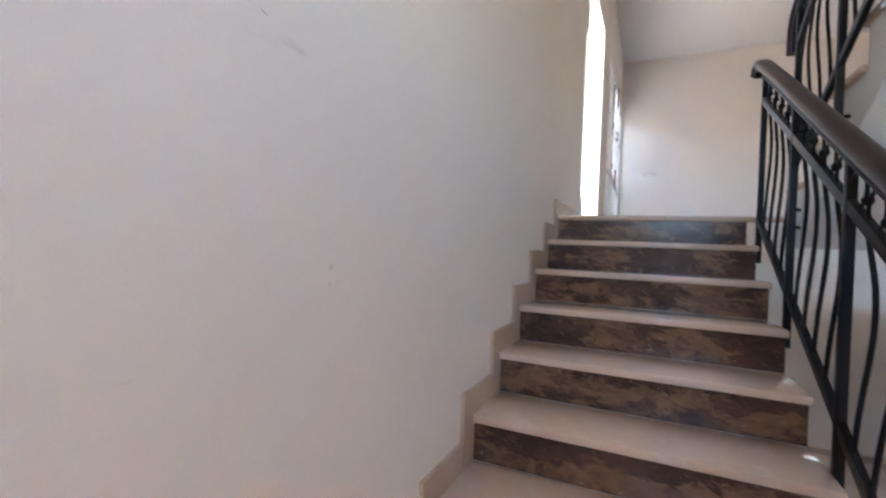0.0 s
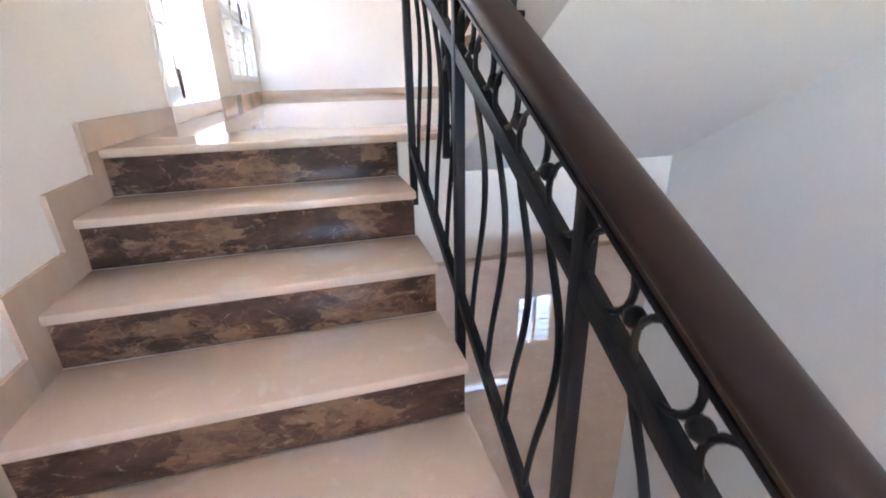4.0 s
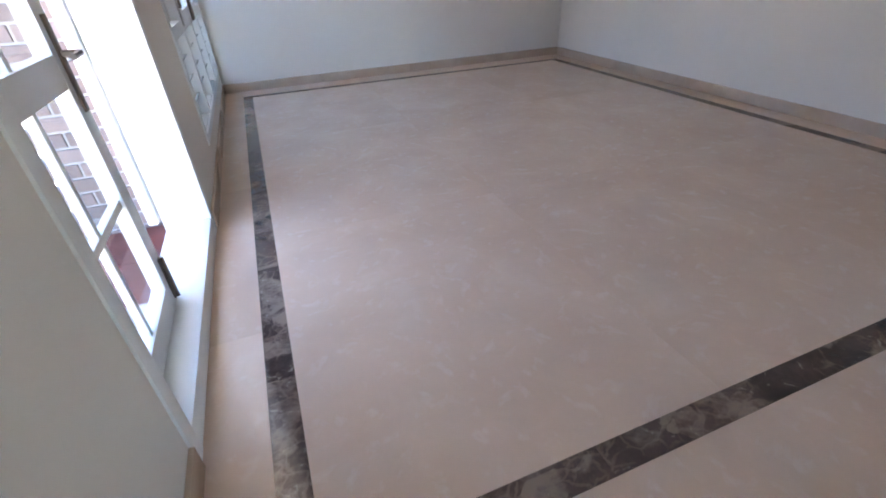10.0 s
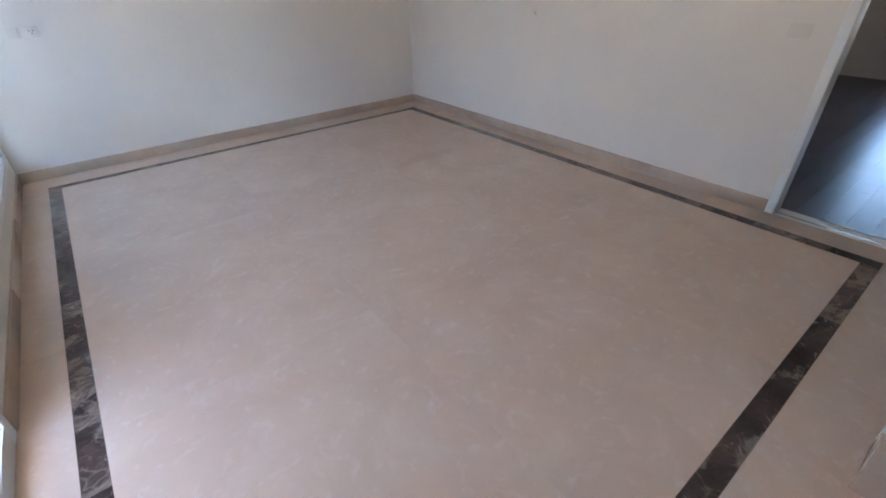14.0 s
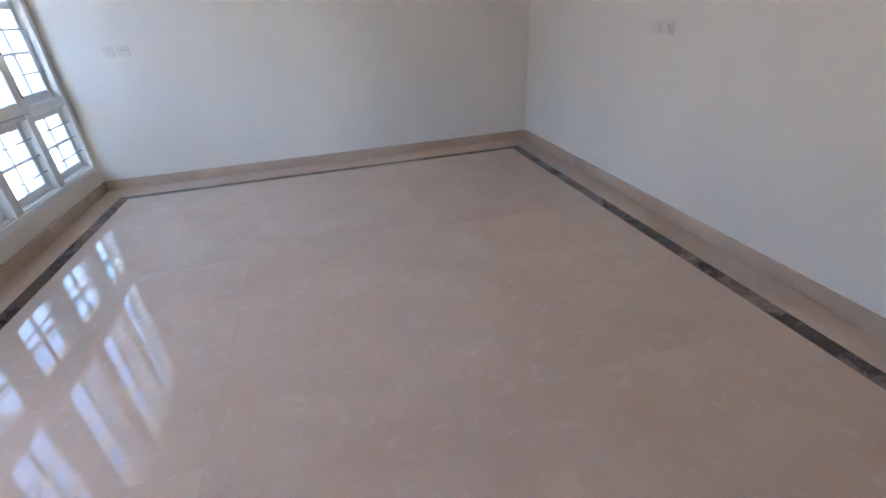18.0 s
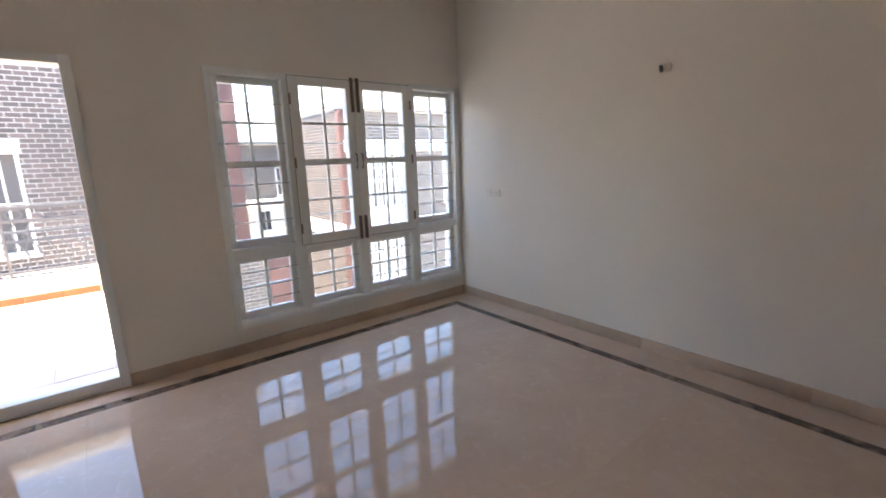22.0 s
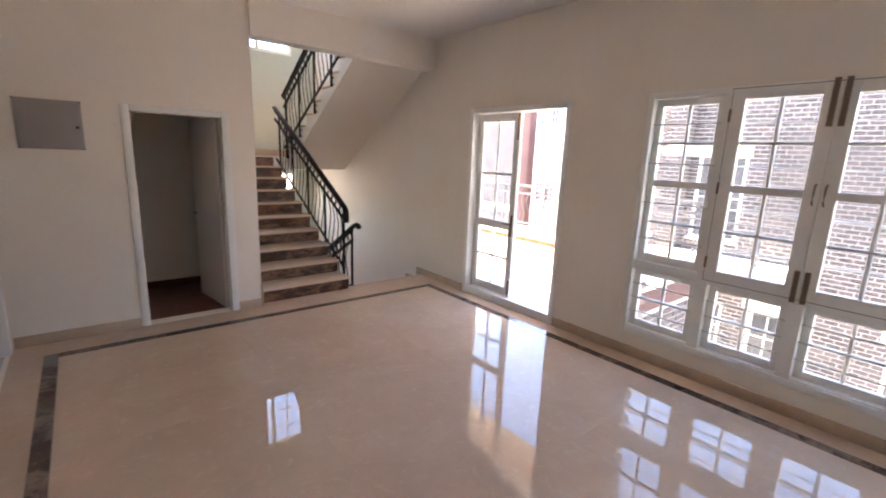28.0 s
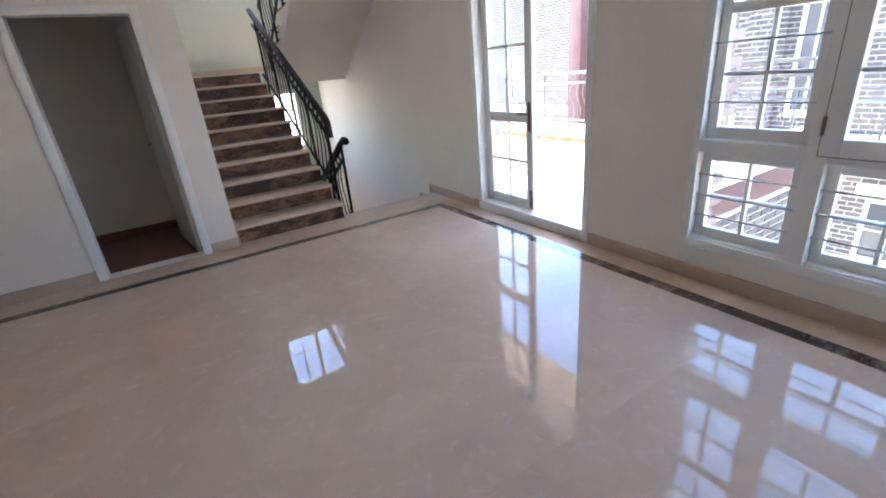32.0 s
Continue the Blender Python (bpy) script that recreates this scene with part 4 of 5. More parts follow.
GROUND = material("paved_ground", (0.36, 0.33, 0.30), 0.9, vary=0.12, scale=0.7, bump=0.06)
GREY_IRON = material("grey_iron", (0.10, 0.10, 0.11), 0.45, 0.2, vary=0.2, scale=10)


def brick_material(name, stops):
    m = material(name, (0.2, 0.1, 0.08), 0.85, bump=0.12, fine=70)
    nt = m.node_tree
    info, geo = nt.nodes.new("ShaderNodeObjectInfo"), nt.nodes.new("ShaderNodeNewGeometry")
    add = nt.nodes.new("ShaderNodeMath")
    add.operation = "ADD"
    fr = nt.nodes.new("ShaderNodeMath")
    fr.operation = "FRACT"
    nt.links.new(info.outputs["Random"], add.inputs[0])
    nt.links.new(geo.outputs["Random Per Island"], add.inputs[1])
    nt.links.new(add.outputs[0], fr.inputs[0])
    ramp = nt.nodes.new("ShaderNodeValToRGB")
    el = ramp.color_ramp.elements
    while len(el) < len(stops):
        el.new(0.5)
    for e, (p, c) in zip(el, stops):
        e.position, e.color = p, (*c, 1)
    nt.links.new(fr.outputs[0], ramp.inputs[0])
    nt.links.new(ramp.outputs[0], nt.nodes["Principled BSDF"].inputs["Base Color"])
    return m


BRICK = brick_material("brown_brick", [(0.0, (0.072, 0.058, 0.056)), (0.4, (0.090, 0.072, 0.068)), (0.75, (0.108, 0.084, 0.079)), (1.0, (0.135, 0.102, 0.095))])
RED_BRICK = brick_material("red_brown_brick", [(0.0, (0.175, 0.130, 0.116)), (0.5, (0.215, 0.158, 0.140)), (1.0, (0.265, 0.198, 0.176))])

ground = structure(part("ground", box(-400, 400, -400, 400, LOW - 0.5, LOW - 0.21), GROUND), "pale paved ground between the houses", "ground")
terrace = structure(part("terrace_floor", add_box(box(-3.95, -0.23, -3.2, 2.36, -0.32, -0.075), -1.05, -0.23, 2.361, 2.75, -0.32, -0.075), WHITE_WALL), "sunlit tiled terrace outside the door", "floor")
for i in range(9):
    for j in range(15):
        x1, y0 = -0.23 - i * 0.41, -3.2 + j * 0.395
        y1 = min(y0 + 0.395, 2.75 if i < 2 else 2.36)
        if y1 - y0 > 0.05:
            slab("terrace_tile", max(x1 - 0.41, -3.95), x1, y0, y1, TERRA if i == 0 and y0 > 1.9 else PALE_TILE, terrace, -0.062, 0.014, 0.003)
structure(part("door_canopy", box(-1.0, -0.23, -0.3, 2.74, 2.42, 2.56, 0.008), CREAM_WALL), "cream painted concrete canopy over the terrace door", "canopy")
para = structure(part("terrace_parapet", box(-3.95, -3.80, -3.2, 2.36, -0.32, 0.27, 0.01), CREAM_WALL), "cream painted low terrace upstand", "parapet")
for j in range(14):
    y0 = -3.2 + j * 0.395
    part("orange_skirting_tile", box(-3.80, -3.788, y0 + 0.002, min(y0 + 0.395, 2.36) - 0.002, -0.062, 0.035, 0.002), ORANGE, para, "glazed orange skirting tile")


def balcony_rail(name, label, a, b, z0, top, step=0.145, mat=GREY_IRON):
    """An iron balcony rail with bowed bars, from a to b (x, y), over z0."""
    ob = tagged(empty(name), label, "railing")
    a, b = Vector((*a, 0)), Vector((*b, 0))
    d = (b - a).normalized()
    out = Vector((d.y, -d.x, 0))
    zb, zm = z0 + 0.07, top - 0.17
    for z, w, h in ((zb, 0.05, 0.035), (zm, 0.045, 0.045), (top, 0.07, 0.05)):
        part("rail", add_bar(bmesh.new(), a + Vector((0, 0, z)), b + Vector((0, 0, z)), w, h, bevel=0.004), mat, ob)
    n = int((b - a).length / step)
    for i in range(n + 1):
        p = a + (b - a) * i / n
        if i % 8 == 0:
            part("post", add_box(bmesh.new(), p.x - 0.018, p.x + 0.018, p.y - 0.018, p.y + 0.018, z0 - 0.03, top, 0.003), mat, ob)
            continue
        pts = []
        for s in range(11):
            u = s / 10
            sway = 0.06 * math.sin(2 * math.pi * u)
            pts.append(p + d * sway + Vector((0, 0, zb + (zm - zb) * u)))
        part("bar", add_tube(bmesh.new(), pts, 0.0095, 6), mat, ob)
        if i % 2:
            c = p + Vector((0, 0, (zm + top) / 2))
            part("ring", add_tube(bmesh.new(), [c + d * (0.075 * math.cos(t)) + Vector((0, 0, 0.055 * math.sin(t))) for t in [2 * math.pi * k / 16 for k in range(16)]], 0.007, 6, True), mat, ob)
    return ob


balcony_rail("terrace_railing", "dark iron terrace railing with bowed bars", (-3.88, -3.2), (-3.88, 2.34), 0.27, 1.17)
pier = structure(part("terrace_pier", box(-0.695, -0.31, 2.786, 2.998, LOW, 4.2), MORTAR), "brown brick pier with pale joints beside the window", "pier")

# ---- houses across the way ----
BW, BH, BJ = 0.235, 0.083, 0.017


def brick_places(u0, u1, z0, z1, holes):
    out = []
    row, z = 0, z0
    while z + BH <= z1:
        u = u0 - (0.5 * (BW + BJ) if row % 2 else 0.0)
        while u < u1:
            a, b = max(u, u0), min(u + BW, u1)
            pieces = [(a, b)]
            for h in holes:
                if z < h[3] and z + BH > h[2]:
                    pieces = [q for p in pieces for q in ((p[0], min(p[1], h[0])), (max(p[0], h[1]), p[1]))]
            out += [(p, q, z) for p, q in pieces if q - p > 0.03]
            u += BW + BJ
        z += BH + BJ
        row += 1
    return out


def brick_face(parent, places, base, udir, ndir, proud=0.012, singles=()):
    """Bricks on a face through base (z 0), along udir, proud along ndir. singles: places that become parts of their own."""
    base, udir, ndir = Vector(base), Vector(udir), Vector(ndir)
    up = Vector((0, 0, 1))
    verts, faces = [], []
    for a, b, z in places:
        k = len(verts)
        for n_ in (0.0, proud):
            ins = 0.0 if n_ == 0 else 0.004
            for u, w in ((a + ins, z + ins), (b - ins, z + ins), (b - ins, z + BH - ins), (a + ins, z + BH - ins)):
                verts.append(base + udir * u + up * w + ndir * n_)
        faces += [(k + 4, k + 5, k + 6, k + 7), (k, k + 1, k + 5, k + 4), (k + 1, k + 2, k + 6, k + 5), (k + 2, k + 3, k + 7, k + 6), (k + 3, k, k + 4, k + 7)]
    if udir.cross(up).dot(ndir) < 0:
        faces = [f[::-1] for f in faces]
    me = bpy.data.meshes.new("brickwork")
    me.from_pydata([tuple(v) for v in verts], [], faces)
    me.materials.append(BRICK)
    ob = new("brickwork", me)
    ob.parent = parent
    tagged(ob, "brown bricks with pale joints", kind="stuff")
    shared = {}
    for a, b, z in singles:
        key = round(b - a, 3)
        if key not in shared:
            bm = box(0, key, 0, 0.013, 0, BH, 0.0)
            m1 = bpy.data.meshes.new("brick")
            bm.to_mesh(m1)
            bm.free()
            m1.materials.append(BRICK)
            shared[key] = m1
        o = new("brick", shared[key])
        m = Matrix((udir, ndir, up)).transposed().to_4x4()
        m.translation = base + udir * a + up * z
        o.parent = parent
        o.matrix_world = m
    return ob


def house_window(parent, x, y0, y1, z0, z1, cols, rows, name="window"):
    ob = part(name, frame_ring(bmesh.new(), x - 0.09, x + 0.02, y0, y1, z0, z1, 0.06, bevel=0.0), WHITE_WALL, parent, "white framed window with small panes")
    part("pane", box(x - 0.07, x - 0.06, y0 + 0.06, y1 - 0.06, z0 + 0.06, z1 - 0.06), DARK_PANE, ob)
    bm = bmesh.new()
    for i in range(1, cols):
        y = y0 + 0.06 + (y1 - y0 - 0.12) * i / cols
        w = 0.05 if cols % 2 == 0 and i == cols // 2 and cols > 2 else 0.016
        add_box(bm, x - 0.06, x - 0.02, y - w, y + w, z0 + 0.06, z1 - 0.06)
    for j in range(1, rows):
        z = z0 + 0.06 + (z1 - z0 - 0.12) * j / rows
        add_box(bm, x - 0.06, x - 0.022, y0 + 0.06, y1 - 0.06, z - 0.014, z + 0.014)
    part("muntins", bm, WHITE_WALL, ob)
    part("sill", box(x - 0.02, x + 0.08, y0 - 0.05, y1 + 0.05, z0 - 0.07, z0 - 0.001), WHITE_WALL, ob)
    return ob


def brick_house(name, label, x, y0, y1, z1, wins, depth=6.0, singles=None, bands=()):
    """A house whose brick face looks along +x. wins: (y, y, z, z, cols, rows)."""
    ob = tagged(empty(name), label, "house", "houses across the way")
    z0 = LOW - 0.21
    holes = [w[:4] for w in wins]
    wall = part("wall", grid_wall(y0, y1, z0, z1, holes, lambda u, w: (x, u, w), lambda u, w: (x - 0.25, u, w)), MORTAR, ob)
    part("side_wall", box(x - depth, x - 0.25, y0, y0 + 0.2, z0, z1), MORTAR, ob)
    part("side_wall", box(x - depth, x - 0.25, y1 - 0.2, y1, z0, z1), MORTAR, ob)
    blocked = holes + [b[:4] for b in bands]
    places = brick_places(y0, y1, z0, z1, blocked)
    mine = [p for p in places if singles and singles[0] < p[0] < singles[1] and singles[2] < p[2] < singles[3]][:300]
    chosen = set(mine)
    brick_face(wall, [p for p in places if p not in chosen], (x, 0, 0), (0, 1, 0), (1, 0, 0), singles=mine)
    for w in wins:
        house_window(ob, x, *w)
    for ya, yb, za, zb, mat in bands:
        part("band", box(x - 0.02, x + 0.06, ya, yb, za, zb, 0.01), mat, ob, "painted plaster band")
    part("cornice", box(x - depth, x + 0.25, y0 - 0.1, y1 + 0.1, z1, z1 + 0.22, 0.02), WHITE_WALL, ob)
    return ob


FX = -8.5
main = brick_house("brick_house", "brown brick house with white bands and french windows", FX, 0.1, 5.30, 4.55,
                   [(0.33, 1.42, -0.05, 2.04, 4, 2), (2.0, 2.75, -2.85, -1.62, 2, 2), (4.45, 5.1, -2.85, -1.62, 2, 2), (0.5, 1.4, -2.85, -1.62, 4, 2)],
                   singles=(1.6, 5.2, 0.4, 2.6), bands=[(-0.02 + 0.12, 1.47, 2.06, 2.23, WHITE_WALL), (1.82, 2.9, -1.56, -1.32, WHITE_WALL), (4.3, 5.2, -1.56, -1.32, WHITE_WALL)])
part("corner_pilaster", box(FX - 0.3, FX + 0.03, 5.30, 5.63, -0.88, 4.55, 0.01), MAROON, main, "maroon plastered corner")
low_wall = part("low_wall", box(FX - 3.0, FX, 5.30, 6.02, LOW - 0.21, -0.88), MORTAR, main)
brick_face(low_wall, brick_places(5.30, 6.02, LOW - 0.21, -0.88, []), (FX, 0, 0), (0, 1, 0), (1, 0, 0))
part("low_pilaster", box(FX - 3.0, FX + 0.03, 6.021, 6.69, LOW - 0.21, -0.80, 0.01), MAROON, main, "maroon plastered corner")
part("low_roof", box(FX - 3.0, FX + 0.12, 5.31, 6.72, -0.80, -0.70, 0.01), WHITE_WALL, main)
part("balcony_slab", box(FX, FX + 1.15, -0.45, 2.75, -0.62, -0.40, 0.01), WHITE_WALL, main, "white balcony slab")
pierh = part("bay_pier", box(FX - 0.2, FX + 0.32, -0.48, 0.10, LOW - 0.21, 4.55), MORTAR, main)
brick_face(pierh, brick_places(-0.48, 0.10, -0.4, 4.5, [(-0.48, 0.1, 2.06, 2.23)]), (FX + 0.32, 0, 0), (0, 1, 0), (1, 0, 0))
brick_face(pierh, brick_places(0.0, 0.32, -0.4, 4.5, [(0, 0.32, 2.06, 2.23)]), (FX, 0.10, 0), (1, 0, 0), (0, 1, 0))
part("band", box(FX + 0.32, FX + 0.38, -0.5, 0.14, 2.06, 2.23), WHITE_WALL, main)
balcony_rail("neighbour_balcony_rail", "dark iron balcony rail on the brick house", (FX + 1.08, -0.4), (FX + 1.08, 2.70), -0.38, 0.52, 0.16)

wing = brick_house("brick_house_wing", "brown brick house wing with white windows", FX - 0.1, -2.62, -0.48, 3.26,
                   [(-2.47, -2.05, 0.35, 2.05, 2, 4), (-1.95, -1.53, 0.35, 2.05, 2, 4), (-1.43, -1.01, 0.35, 2.05, 2, 4)], bands=[(-2.62, -0.48, 2.13, 2.34, WHITE_WALL)])
part("corner_pilaster", box(FX - 0.4, FX - 0.06, -2.86, -2.62, LOW - 0.21, 3.40, 0.01), MAROON, wing, "maroon plastered corner")
part("parapet", box(FX - 6.1, FX - 0.02, -2.88, -0.48, 3.26, 3.42, 0.01), MAROON, wing)
# White block added in place of the bright sky above the parapet.
part("sky_block", box(FX - 5.0, FX - 0.5, -3.0, -0.48, 3.42, 5.3), WHITE_WALL, wing)
part("balcony_slab", box(FX - 0.1, FX + 1.0, -3.0, -0.5, -0.62, -0.1, 0.01), WHITE_WALL, wing)


def plain_house(name, label, x0, x1, y0, y1, z1, ridge, wall_mat, wins):
    """A plastered house with a gabled roof, ridge along x. wins on its +x face."""
    ob = tagged(empty(name), label, "house", "houses across the way")
    holes = [w[:4] for w in wins]
    part("wall", grid_wall(y0, y1, LOW - 0.21, z1, holes, lambda u, w: (x1, u, w), lambda u, w: (x1 - 0.25, u, w)), wall_mat, ob)
    part("side_wall", box(x0, x1 - 0.25, y0, y0 + 0.2, LOW - 0.21, z1), wall_mat, ob)
    part("side_wall", box(x0, x1 - 0.25, y1 - 0.2, y1, LOW - 0.21, z1), wall_mat, ob)
    ym = (y0 + y1) / 2
    bm = bmesh.new()
    vs = [[bm.verts.new((x, y, z)) for y, z in ((y0 - 0.4, z1 - 0.15), (ym, ridge), (y1 + 0.4, z1 - 0.15), (ym, ridge - 0.25))] for x in (x0 - 0.3, x1 + 0.4)]
    for i, j in ((0, 1), (1, 2), (2, 3), (3, 0)):
        bm.faces.new((vs[0][i], vs[0][j], vs[1][j], vs[1][i]))
    bm.faces.new(vs[0])
    bm.faces.new(vs[1][::-1])
    bmesh.ops.recalc_face_normals(bm, faces=bm.faces)
    part("roof", bm, SLATE, ob, "blue grey pitched roof")
    gable = bmesh.new()
    g = [gable.verts.new(p) for p in ((x1 - 0.05, y0, z1), (x1 - 0.05, y1, z1), (x1 - 0.05, ym, ridge - 0.26))]
    g2 = [gable.verts.new((v.co.x - 0.2, v.co.y, v.co.z)) for v in g]
    gable.faces.new(g)
    gable.faces.new(g2[::-1])
    for i in range(3):
        gable.faces.new((g[i], g2[i], g2[(i + 1) % 3], g[(i + 1) % 3]))
    bmesh.ops.recalc_face_normals(gable, faces=gable.faces)
    part("gable", gable, wall_mat, ob)
    for w in wins:
        house_window(ob, x1, *w)
    return ob


maroon = tagged(empty("maroon_house"), "maroon plastered house with blue grey pitched roof", "house", "houses across the way")
my0, my1, mx = -7.25, -3.2, -13.5
mwins = [(-6.45, -5.85, -0.3, 2.2, 2, 4), (-5.3, -4.6, -0.3, 2.2, 2, 4)]
part("wall", grid_wall(my0, my1, LOW - 0.21, 2.95, [w[:4] for w in mwins], lambda u, w: (mx, u, w), lambda u, w: (mx - 0.25, u, w)), MAROON, maroon)
for y in (my0, my1 - 0.2):
    bm = bmesh.new()
    sec = [(mx - 0.25, LOW - 0.21), (mx - 0.25, 2.95), (mx - 3.6, 4.75), (mx - 7.0, 2.95), (mx - 7.0, LOW - 0.21)]
    g = [bm.verts.new((x, y, z)) for x, z in sec]
    h = [bm.verts.new((x, y + 0.2, z)) for x, z in sec]
    bm.faces.new(g)
    bm.faces.new(h[::-1])
    for k in range(5):
        bm.faces.new((g[k], h[k], h[(k + 1) % 5], g[(k + 1) % 5]))
    bmesh.ops.recalc_face_normals(bm, faces=bm.faces)
    part("side_wall", bm, MAROON, maroon)
part("roof", add_bar(bmesh.new(), (mx + 0.45, (my0 + my1) / 2, 2.80), (mx - 3.6, (my0 + my1) / 2, 5.0), my1 - my0 + 0.2, 0.12), SLATE, maroon, "blue grey pitched roof")
part("roof", add_bar(bmesh.new(), (mx - 7.4, (my0 + my1) / 2, 2.80), (mx - 3.64, (my0 + my1) / 2, 4.98), my1 - my0 + 0.2, 0.12), SLATE, maroon, "blue grey pitched roof")
for k in range(1, 14):
    x = mx + 0.45 - 4.05 * k / 14
    part("roof_course", add_bar(bmesh.new(), (x, my0 - 0.1, 2.88 + 2.2 * k / 14), (x, my1 + 0.1, 2.88 + 2.2 * k / 14), 0.04, 0.02), SLATE, maroon)
for y in (-6.65, -5.55):
    part("column", box(mx + 0.01, mx + 0.14, y - 0.09, y + 0.09, -0.6, 2.6, 0.01), WHITE_WALL, maroon, "white plastered column")
for w in mwins:
    house_window(maroon, mx, *w)
left = brick_house("side_brick_house", "brown brick house with a maroon corner", -12.0, -16.0, -8.9, 6.0, [(-12.6, -11.6, -0.2, 1.6, 4, 3), (-15.0, -14.0, -0.2, 1.6, 4, 3)], depth=0.9,
                   bands=[(-16.0, -8.9, -0.75, -0.45, WHITE_WALL)])
part("corner_pilaster", box(-12.4, -11.97, -8.9, -8.3, LOW - 0.21, 6.0, 0.01), MAROON, left, "maroon plastered corner")
white_wins = [(y, y + 0.62, z, z + h, 2, 2) for y in (-19.6, -18.8, -13.95, -13.1, -11.0) for z, h in ((3.9, 0.98), (-0.9, 1.2))]
plain_house("white_house", "white plastered house with small paired windows", -30, -19.5, -22, -9.2, 7.0, 9.0, WHITE_WALL, white_wins)
CX = -9.2
bays = [(y, y + 0.66, z, z1, 4, 4) for y in (9.42, 10.16, 10.90, 12.9, 13.64) for z, z1 in ((0.02, 1.86), (-2.75, -1.02))]
right = brick_house("corner_brick_house", "brown brick house with white bay windows", CX, 8.9, 16.0, 3.23, bays, depth=4.3,
                    bands=[(8.9, 16.0, 1.90, 2.27, WHITE_WALL), (8.9, 16.0, -0.92, -0.42, WHITE_WALL), (9.3, 11.66, -0.42, 0.0, WHITE_WALL)])
side = part("brick_side", box(CX - 4.05, CX - 0.26, 8.86, 8.898, LOW - 0.21, 3.23), MORTAR, right)
brick_face(side, brick_places(CX - 4.05, CX - 0.02, LOW - 0.21, 3.2, [(CX - 4.05, CX, -0.92, -0.42)]), (0, 8.86, 0), (1, 0, 0), (0, -1, 0))
part("band", box(CX - 4.05, CX - 0.02, 8.82, 8.86, -0.92, -0.42, 0.005), WHITE_WALL, right, "painted plaster band")
part("corner_pilaster", box(CX - 0.32, CX + 0.04, 8.83, 9.22, LOW - 0.21, 3.23, 0.01), MAROON, right, "maroon plastered corner")
part("rain_pipe", add_tube(bmesh.new(), [(CX + 0.03, 8.82, LOW - 0.2), (CX + 0.03, 8.82, 3.1)], 0.06), MAROON, right)
part("roof_parapet", box(CX - 4.0, CX - 0.5, 9.3, 15.8, 3.45, 4.6, 0.01), WHITE_WALL, right, "white roof parapet")
far = brick_house("far_brick_house", "distant brown brick house with grey pitched roof", -18.0, 6.1, 13.5, 2.5, [(6.5, 7.3, 0.2, 1.6, 2, 2), (7.6, 8.1, 0.2, 1.6, 2, 2), (9.6, 10.5, 0.1, 1.5, 2, 2)], depth=5.0)
part("roof", add_bar(bmesh.new(), (-17.6, 9.8, 2.6), (-20.5, 9.8, 4.1), 7.8, 0.12), SLATE, far, "blue grey pitched roof")
annex = tagged(empty("white_annex"), "low white annex with a dark window", "annex")
part("wall", grid_wall(6.3, 9.6, LOW - 0.21, -0.1, [(8.42, 8.98, -1.45, -0.46), (6.95, 7.6, -1.3, -0.4)], lambda u, w: (-17.2, u, w), lambda u, w: (-17.45, u, w)), WHITE_WALL, annex)
part("roof", box(-17.98, -17.1, 6.25, 9.65, -0.1, 0.0, 0.01), WHITE_WALL, annex)
house_window(annex, -17.2, 8.42, 8.98, -1.45, -0.46, 2, 1)
house_window(annex, -17.2, 6.95, 7.6, -1.3, -0.4, 2, 1)
grey = plain_house("grey_house", "distant grey white house with slate roof", -34, -26, 6.5, 10.6, 3.6, 5.0, CREAM_WALL, [(7.2, 8.1, 1.0, 2.6, 2, 2), (8.6, 9.5, 1.0, 2.6, 2, 2), (8.6, 9.5, -1.6, 0.0, 2, 2)])
balcony_rail("far_balcony_rail", "dark iron rail on a distant balcony", (-16.0, 6.2), (-16.0, 8.1), -0.15, 0.75, 0.16)
part("slab", box(-17.5, -15.9, 6.2, 8.1, -0.35, -0.15, 0.01), WHITE_WALL, tagged(empty("far_balcony"), "white balcony slab on posts", "balcony"))
for y in (6.3, 8.0):
    part("post", box(-16.1, -15.95, y - 0.08, y + 0.08, LOW - 0.21, -0.35), WHITE_WALL, bpy.data.objects["far_balcony"])

# shrubs in the court
LEAF = material("shrub_leaf", (0.055, 0.11, 0.030), 0.6, vary=0.4, scale=9)


def shrub(name, label, x, y, z, r, h, n, seed):
    rnd = random.Random(seed)
    ob = tagged(empty(name), label, "shrub", "shrubs in the court")
    part("stem", add_tube(bmesh.new(), [(x, y, z), (x + 0.03, y, z + h * 0.6)], 0.025, 6), MAROON, ob)
    verts, faces = [], []
    for _ in range(n):
        t = rnd.uniform(0, 2 * math.pi)
        rr = r * rnd.random() ** 0.5
        c = Vector((x + rr * math.cos(t), y + rr * math.sin(t), z + h * (0.15 + 0.85 * rnd.random() * (1 - 0.5 * (rr / r) ** 2))))
        d = Vector((rnd.uniform(-1, 1), rnd.uniform(-1, 1), rnd.uniform(-0.3, 1))).normalized()
        s = d.cross(Vector((rnd.uniform(-1, 1), rnd.uniform(-1, 1), 0.3))).normalized()
        k, ln = len(verts), rnd.uniform(0.09, 0.16)
        verts += [c, c + d * ln * 0.5 + s * ln * 0.28, c + d * ln, c + d * ln * 0.5 - s * ln * 0.28]
        faces.append((k, k + 1, k + 2, k + 3))
    me = bpy.data.meshes.new("foliage")
    me.from_pydata([tuple(v) for v in verts], [], faces)
    me.materials.append(LEAF)
    fo = new("foliage", me)
    fo.parent = ob
    return ob


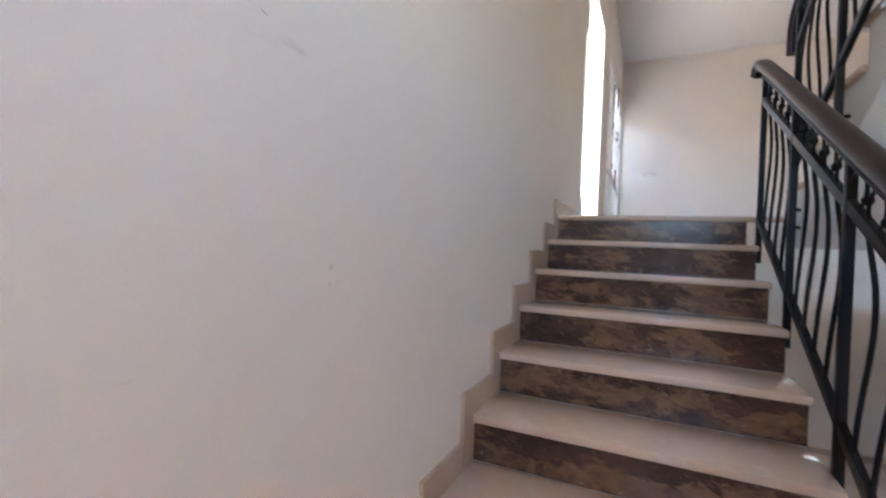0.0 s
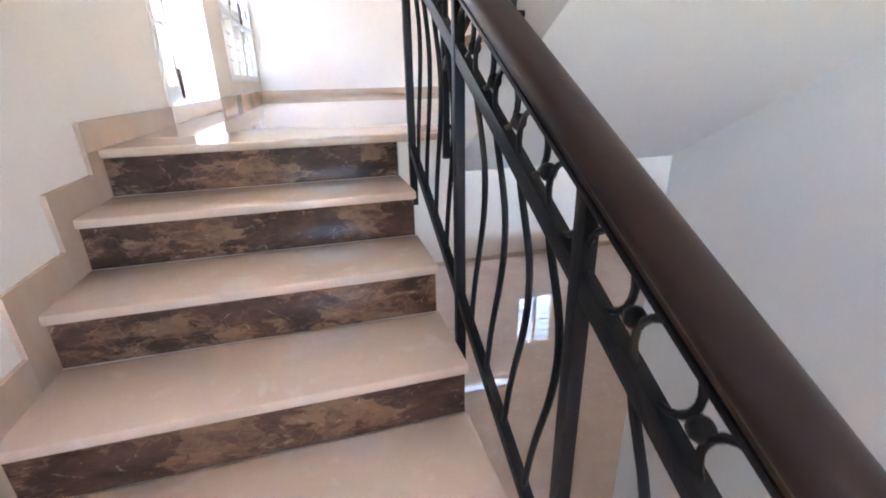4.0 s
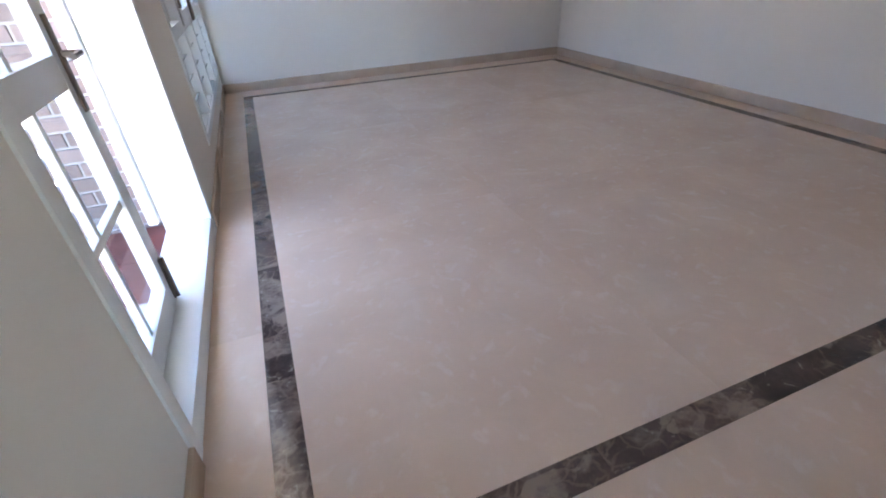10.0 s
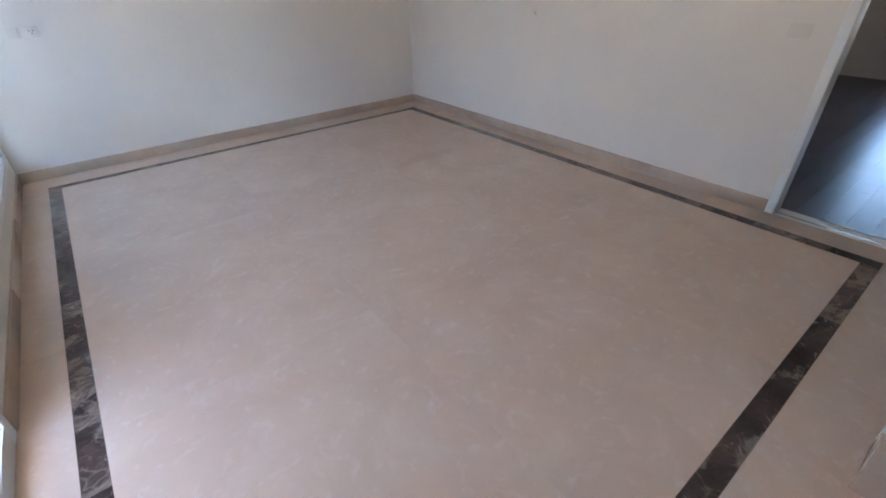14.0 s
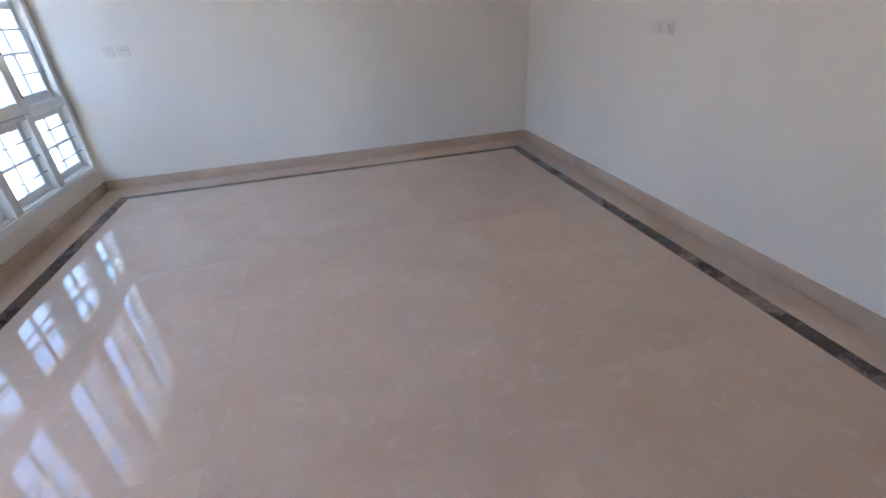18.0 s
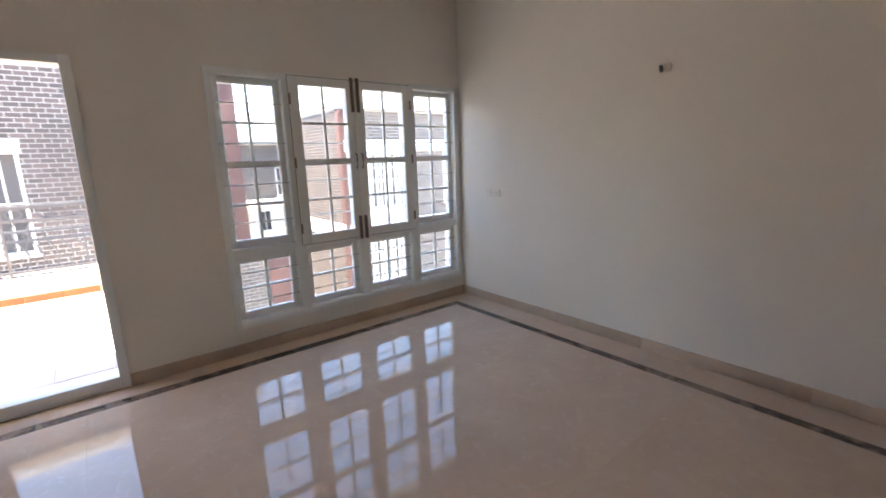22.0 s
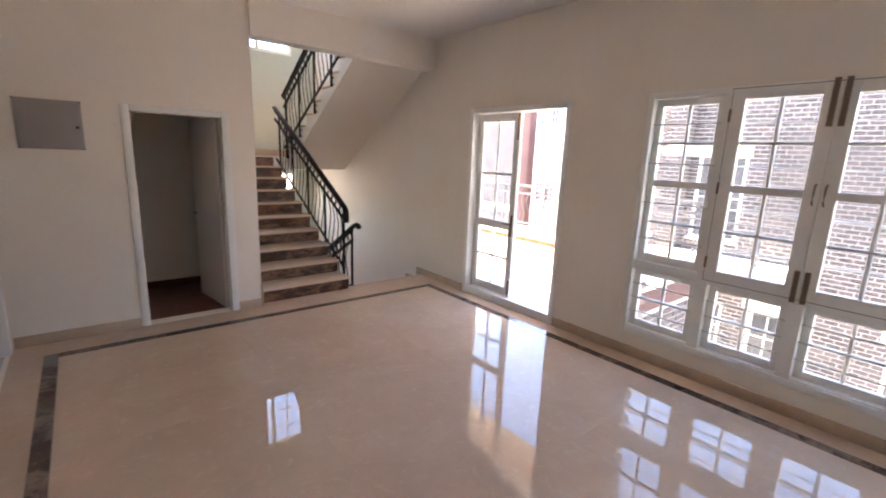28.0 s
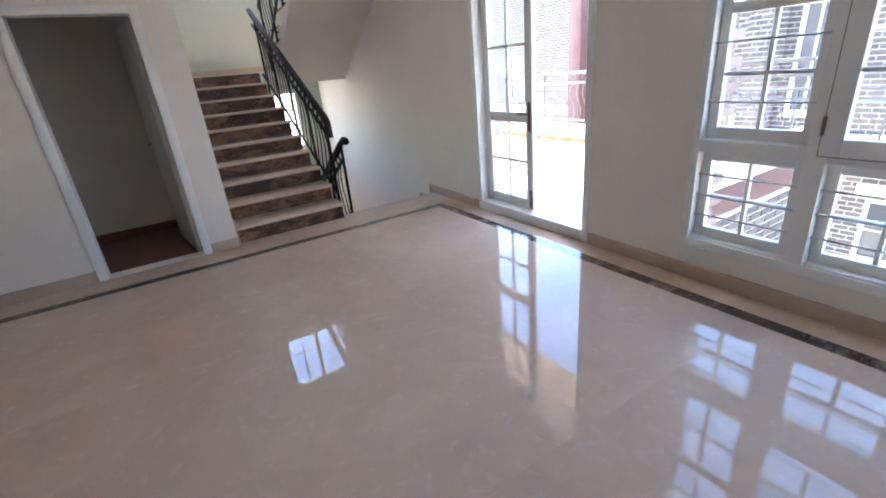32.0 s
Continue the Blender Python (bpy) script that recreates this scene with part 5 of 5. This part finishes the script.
# brick side of the terrace, under a white upstand
tside = structure(part("terrace_side_wall", add_box(box(-3.95, -1.06, 2.361, 2.45, LOW - 0.21, 0.05), -1.06, -0.70, 2.362, 2.75, LOW - 0.21, -0.33), MORTAR), "brown brick side wall below the terrace", "wall")
brick_face(tside, brick_places(-3.95, -1.06, LOW - 0.2, -0.25, []), (0, 2.45, 0), (1, 0, 0), (0, 1, 0))
brick_face(tside, brick_places(-1.06, -0.70, LOW - 0.2, -0.45, []), (0, 2.75, 0), (1, 0, 0), (0, 1, 0))
part("band", box(-3.98, -1.06, 2.40, 2.475, -0.24, 0.06, 0.004), MAROON, tside, "maroon plastered band")
part("band", box(-1.06, -0.70, 2.70, 2.775, -0.31, -0.08, 0.004), MAROON, tside)
part("upstand", box(-3.80, -1.06, 2.362, 2.47, 0.061, 0.42, 0.008), WHITE_WALL, tside, "white painted upstand")
shrub("shrub", "green leafy shrub in the court", -11.2, 6.9, LOW - 0.21, 0.8, 1.0, 900, 3)
shrub("shrub", "green leafy shrub in the court", -12.3, 7.9, LOW - 0.21, 0.6, 0.8, 700, 4)
shrub("shrub", "green leafy shrub in the court", -15.5, 9.2, LOW - 0.21, 0.8, 0.7, 700, 5)

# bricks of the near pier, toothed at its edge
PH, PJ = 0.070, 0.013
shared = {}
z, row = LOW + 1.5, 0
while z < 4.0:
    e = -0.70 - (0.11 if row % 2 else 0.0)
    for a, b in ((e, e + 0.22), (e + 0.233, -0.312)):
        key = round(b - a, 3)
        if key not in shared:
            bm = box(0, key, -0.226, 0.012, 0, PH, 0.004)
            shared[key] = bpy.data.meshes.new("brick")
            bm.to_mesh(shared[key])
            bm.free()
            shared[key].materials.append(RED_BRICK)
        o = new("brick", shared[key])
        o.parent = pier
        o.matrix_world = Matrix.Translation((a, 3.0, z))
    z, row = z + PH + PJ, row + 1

# rubbed marks on the plaster
MARK_RED = material("reddish_rub_mark", (0.66, 0.53, 0.48), 0.8, vary=0.12, scale=30)
MARK_TAN = material("tan_filler_mark", (0.72, 0.62, 0.47), 0.8, vary=0.10, scale=30)
MARK_GREY = material("grey_scuff_mark", (0.45, 0.43, 0.41), 0.8, vary=0.15, scale=30)


def mark(label, mat, y, z, half_y, half_z, seed, tilt=0.0):
    """A thin irregular rub on the window-side wall."""
    rnd = random.Random(seed)
    bm = bmesh.new()
    vs = []
    for k in range(14):
        t = 2 * math.pi * k / 14
        r = rnd.uniform(0.55, 1.0)
        a, b = half_y * r * math.cos(t), half_z * r * math.sin(t)
        vs.append(bm.verts.new((0.0006, y + a - b * tilt, z + b + a * tilt)))
    bm.faces.new(vs)
    bmesh.ops.triangulate(bm, faces=bm.faces[:])
    part("rub_mark", bm, mat, bpy.data.objects["wall_window_side"], label)


mark("faint reddish rub mark", MARK_RED, 0.355, 0.595, 0.030, 0.005, 11)
mark("faint grey rub mark", MARK_GREY, 0.215, 0.597, 0.022, 0.003, 12)
mark("tan filler mark", MARK_TAN, -2.249, -0.285, 0.006, 0.008, 13)
mark("tan filler mark", MARK_TAN, -2.252, -0.318, 0.004, 0.006, 14)
mark("grey scuff mark", MARK_GREY, -2.433, 0.114, 0.007, 0.0015, 15, -0.4)
mark("grey scuff mark", MARK_GREY, -2.228, -0.312, 0.0012, 0.004, 16)
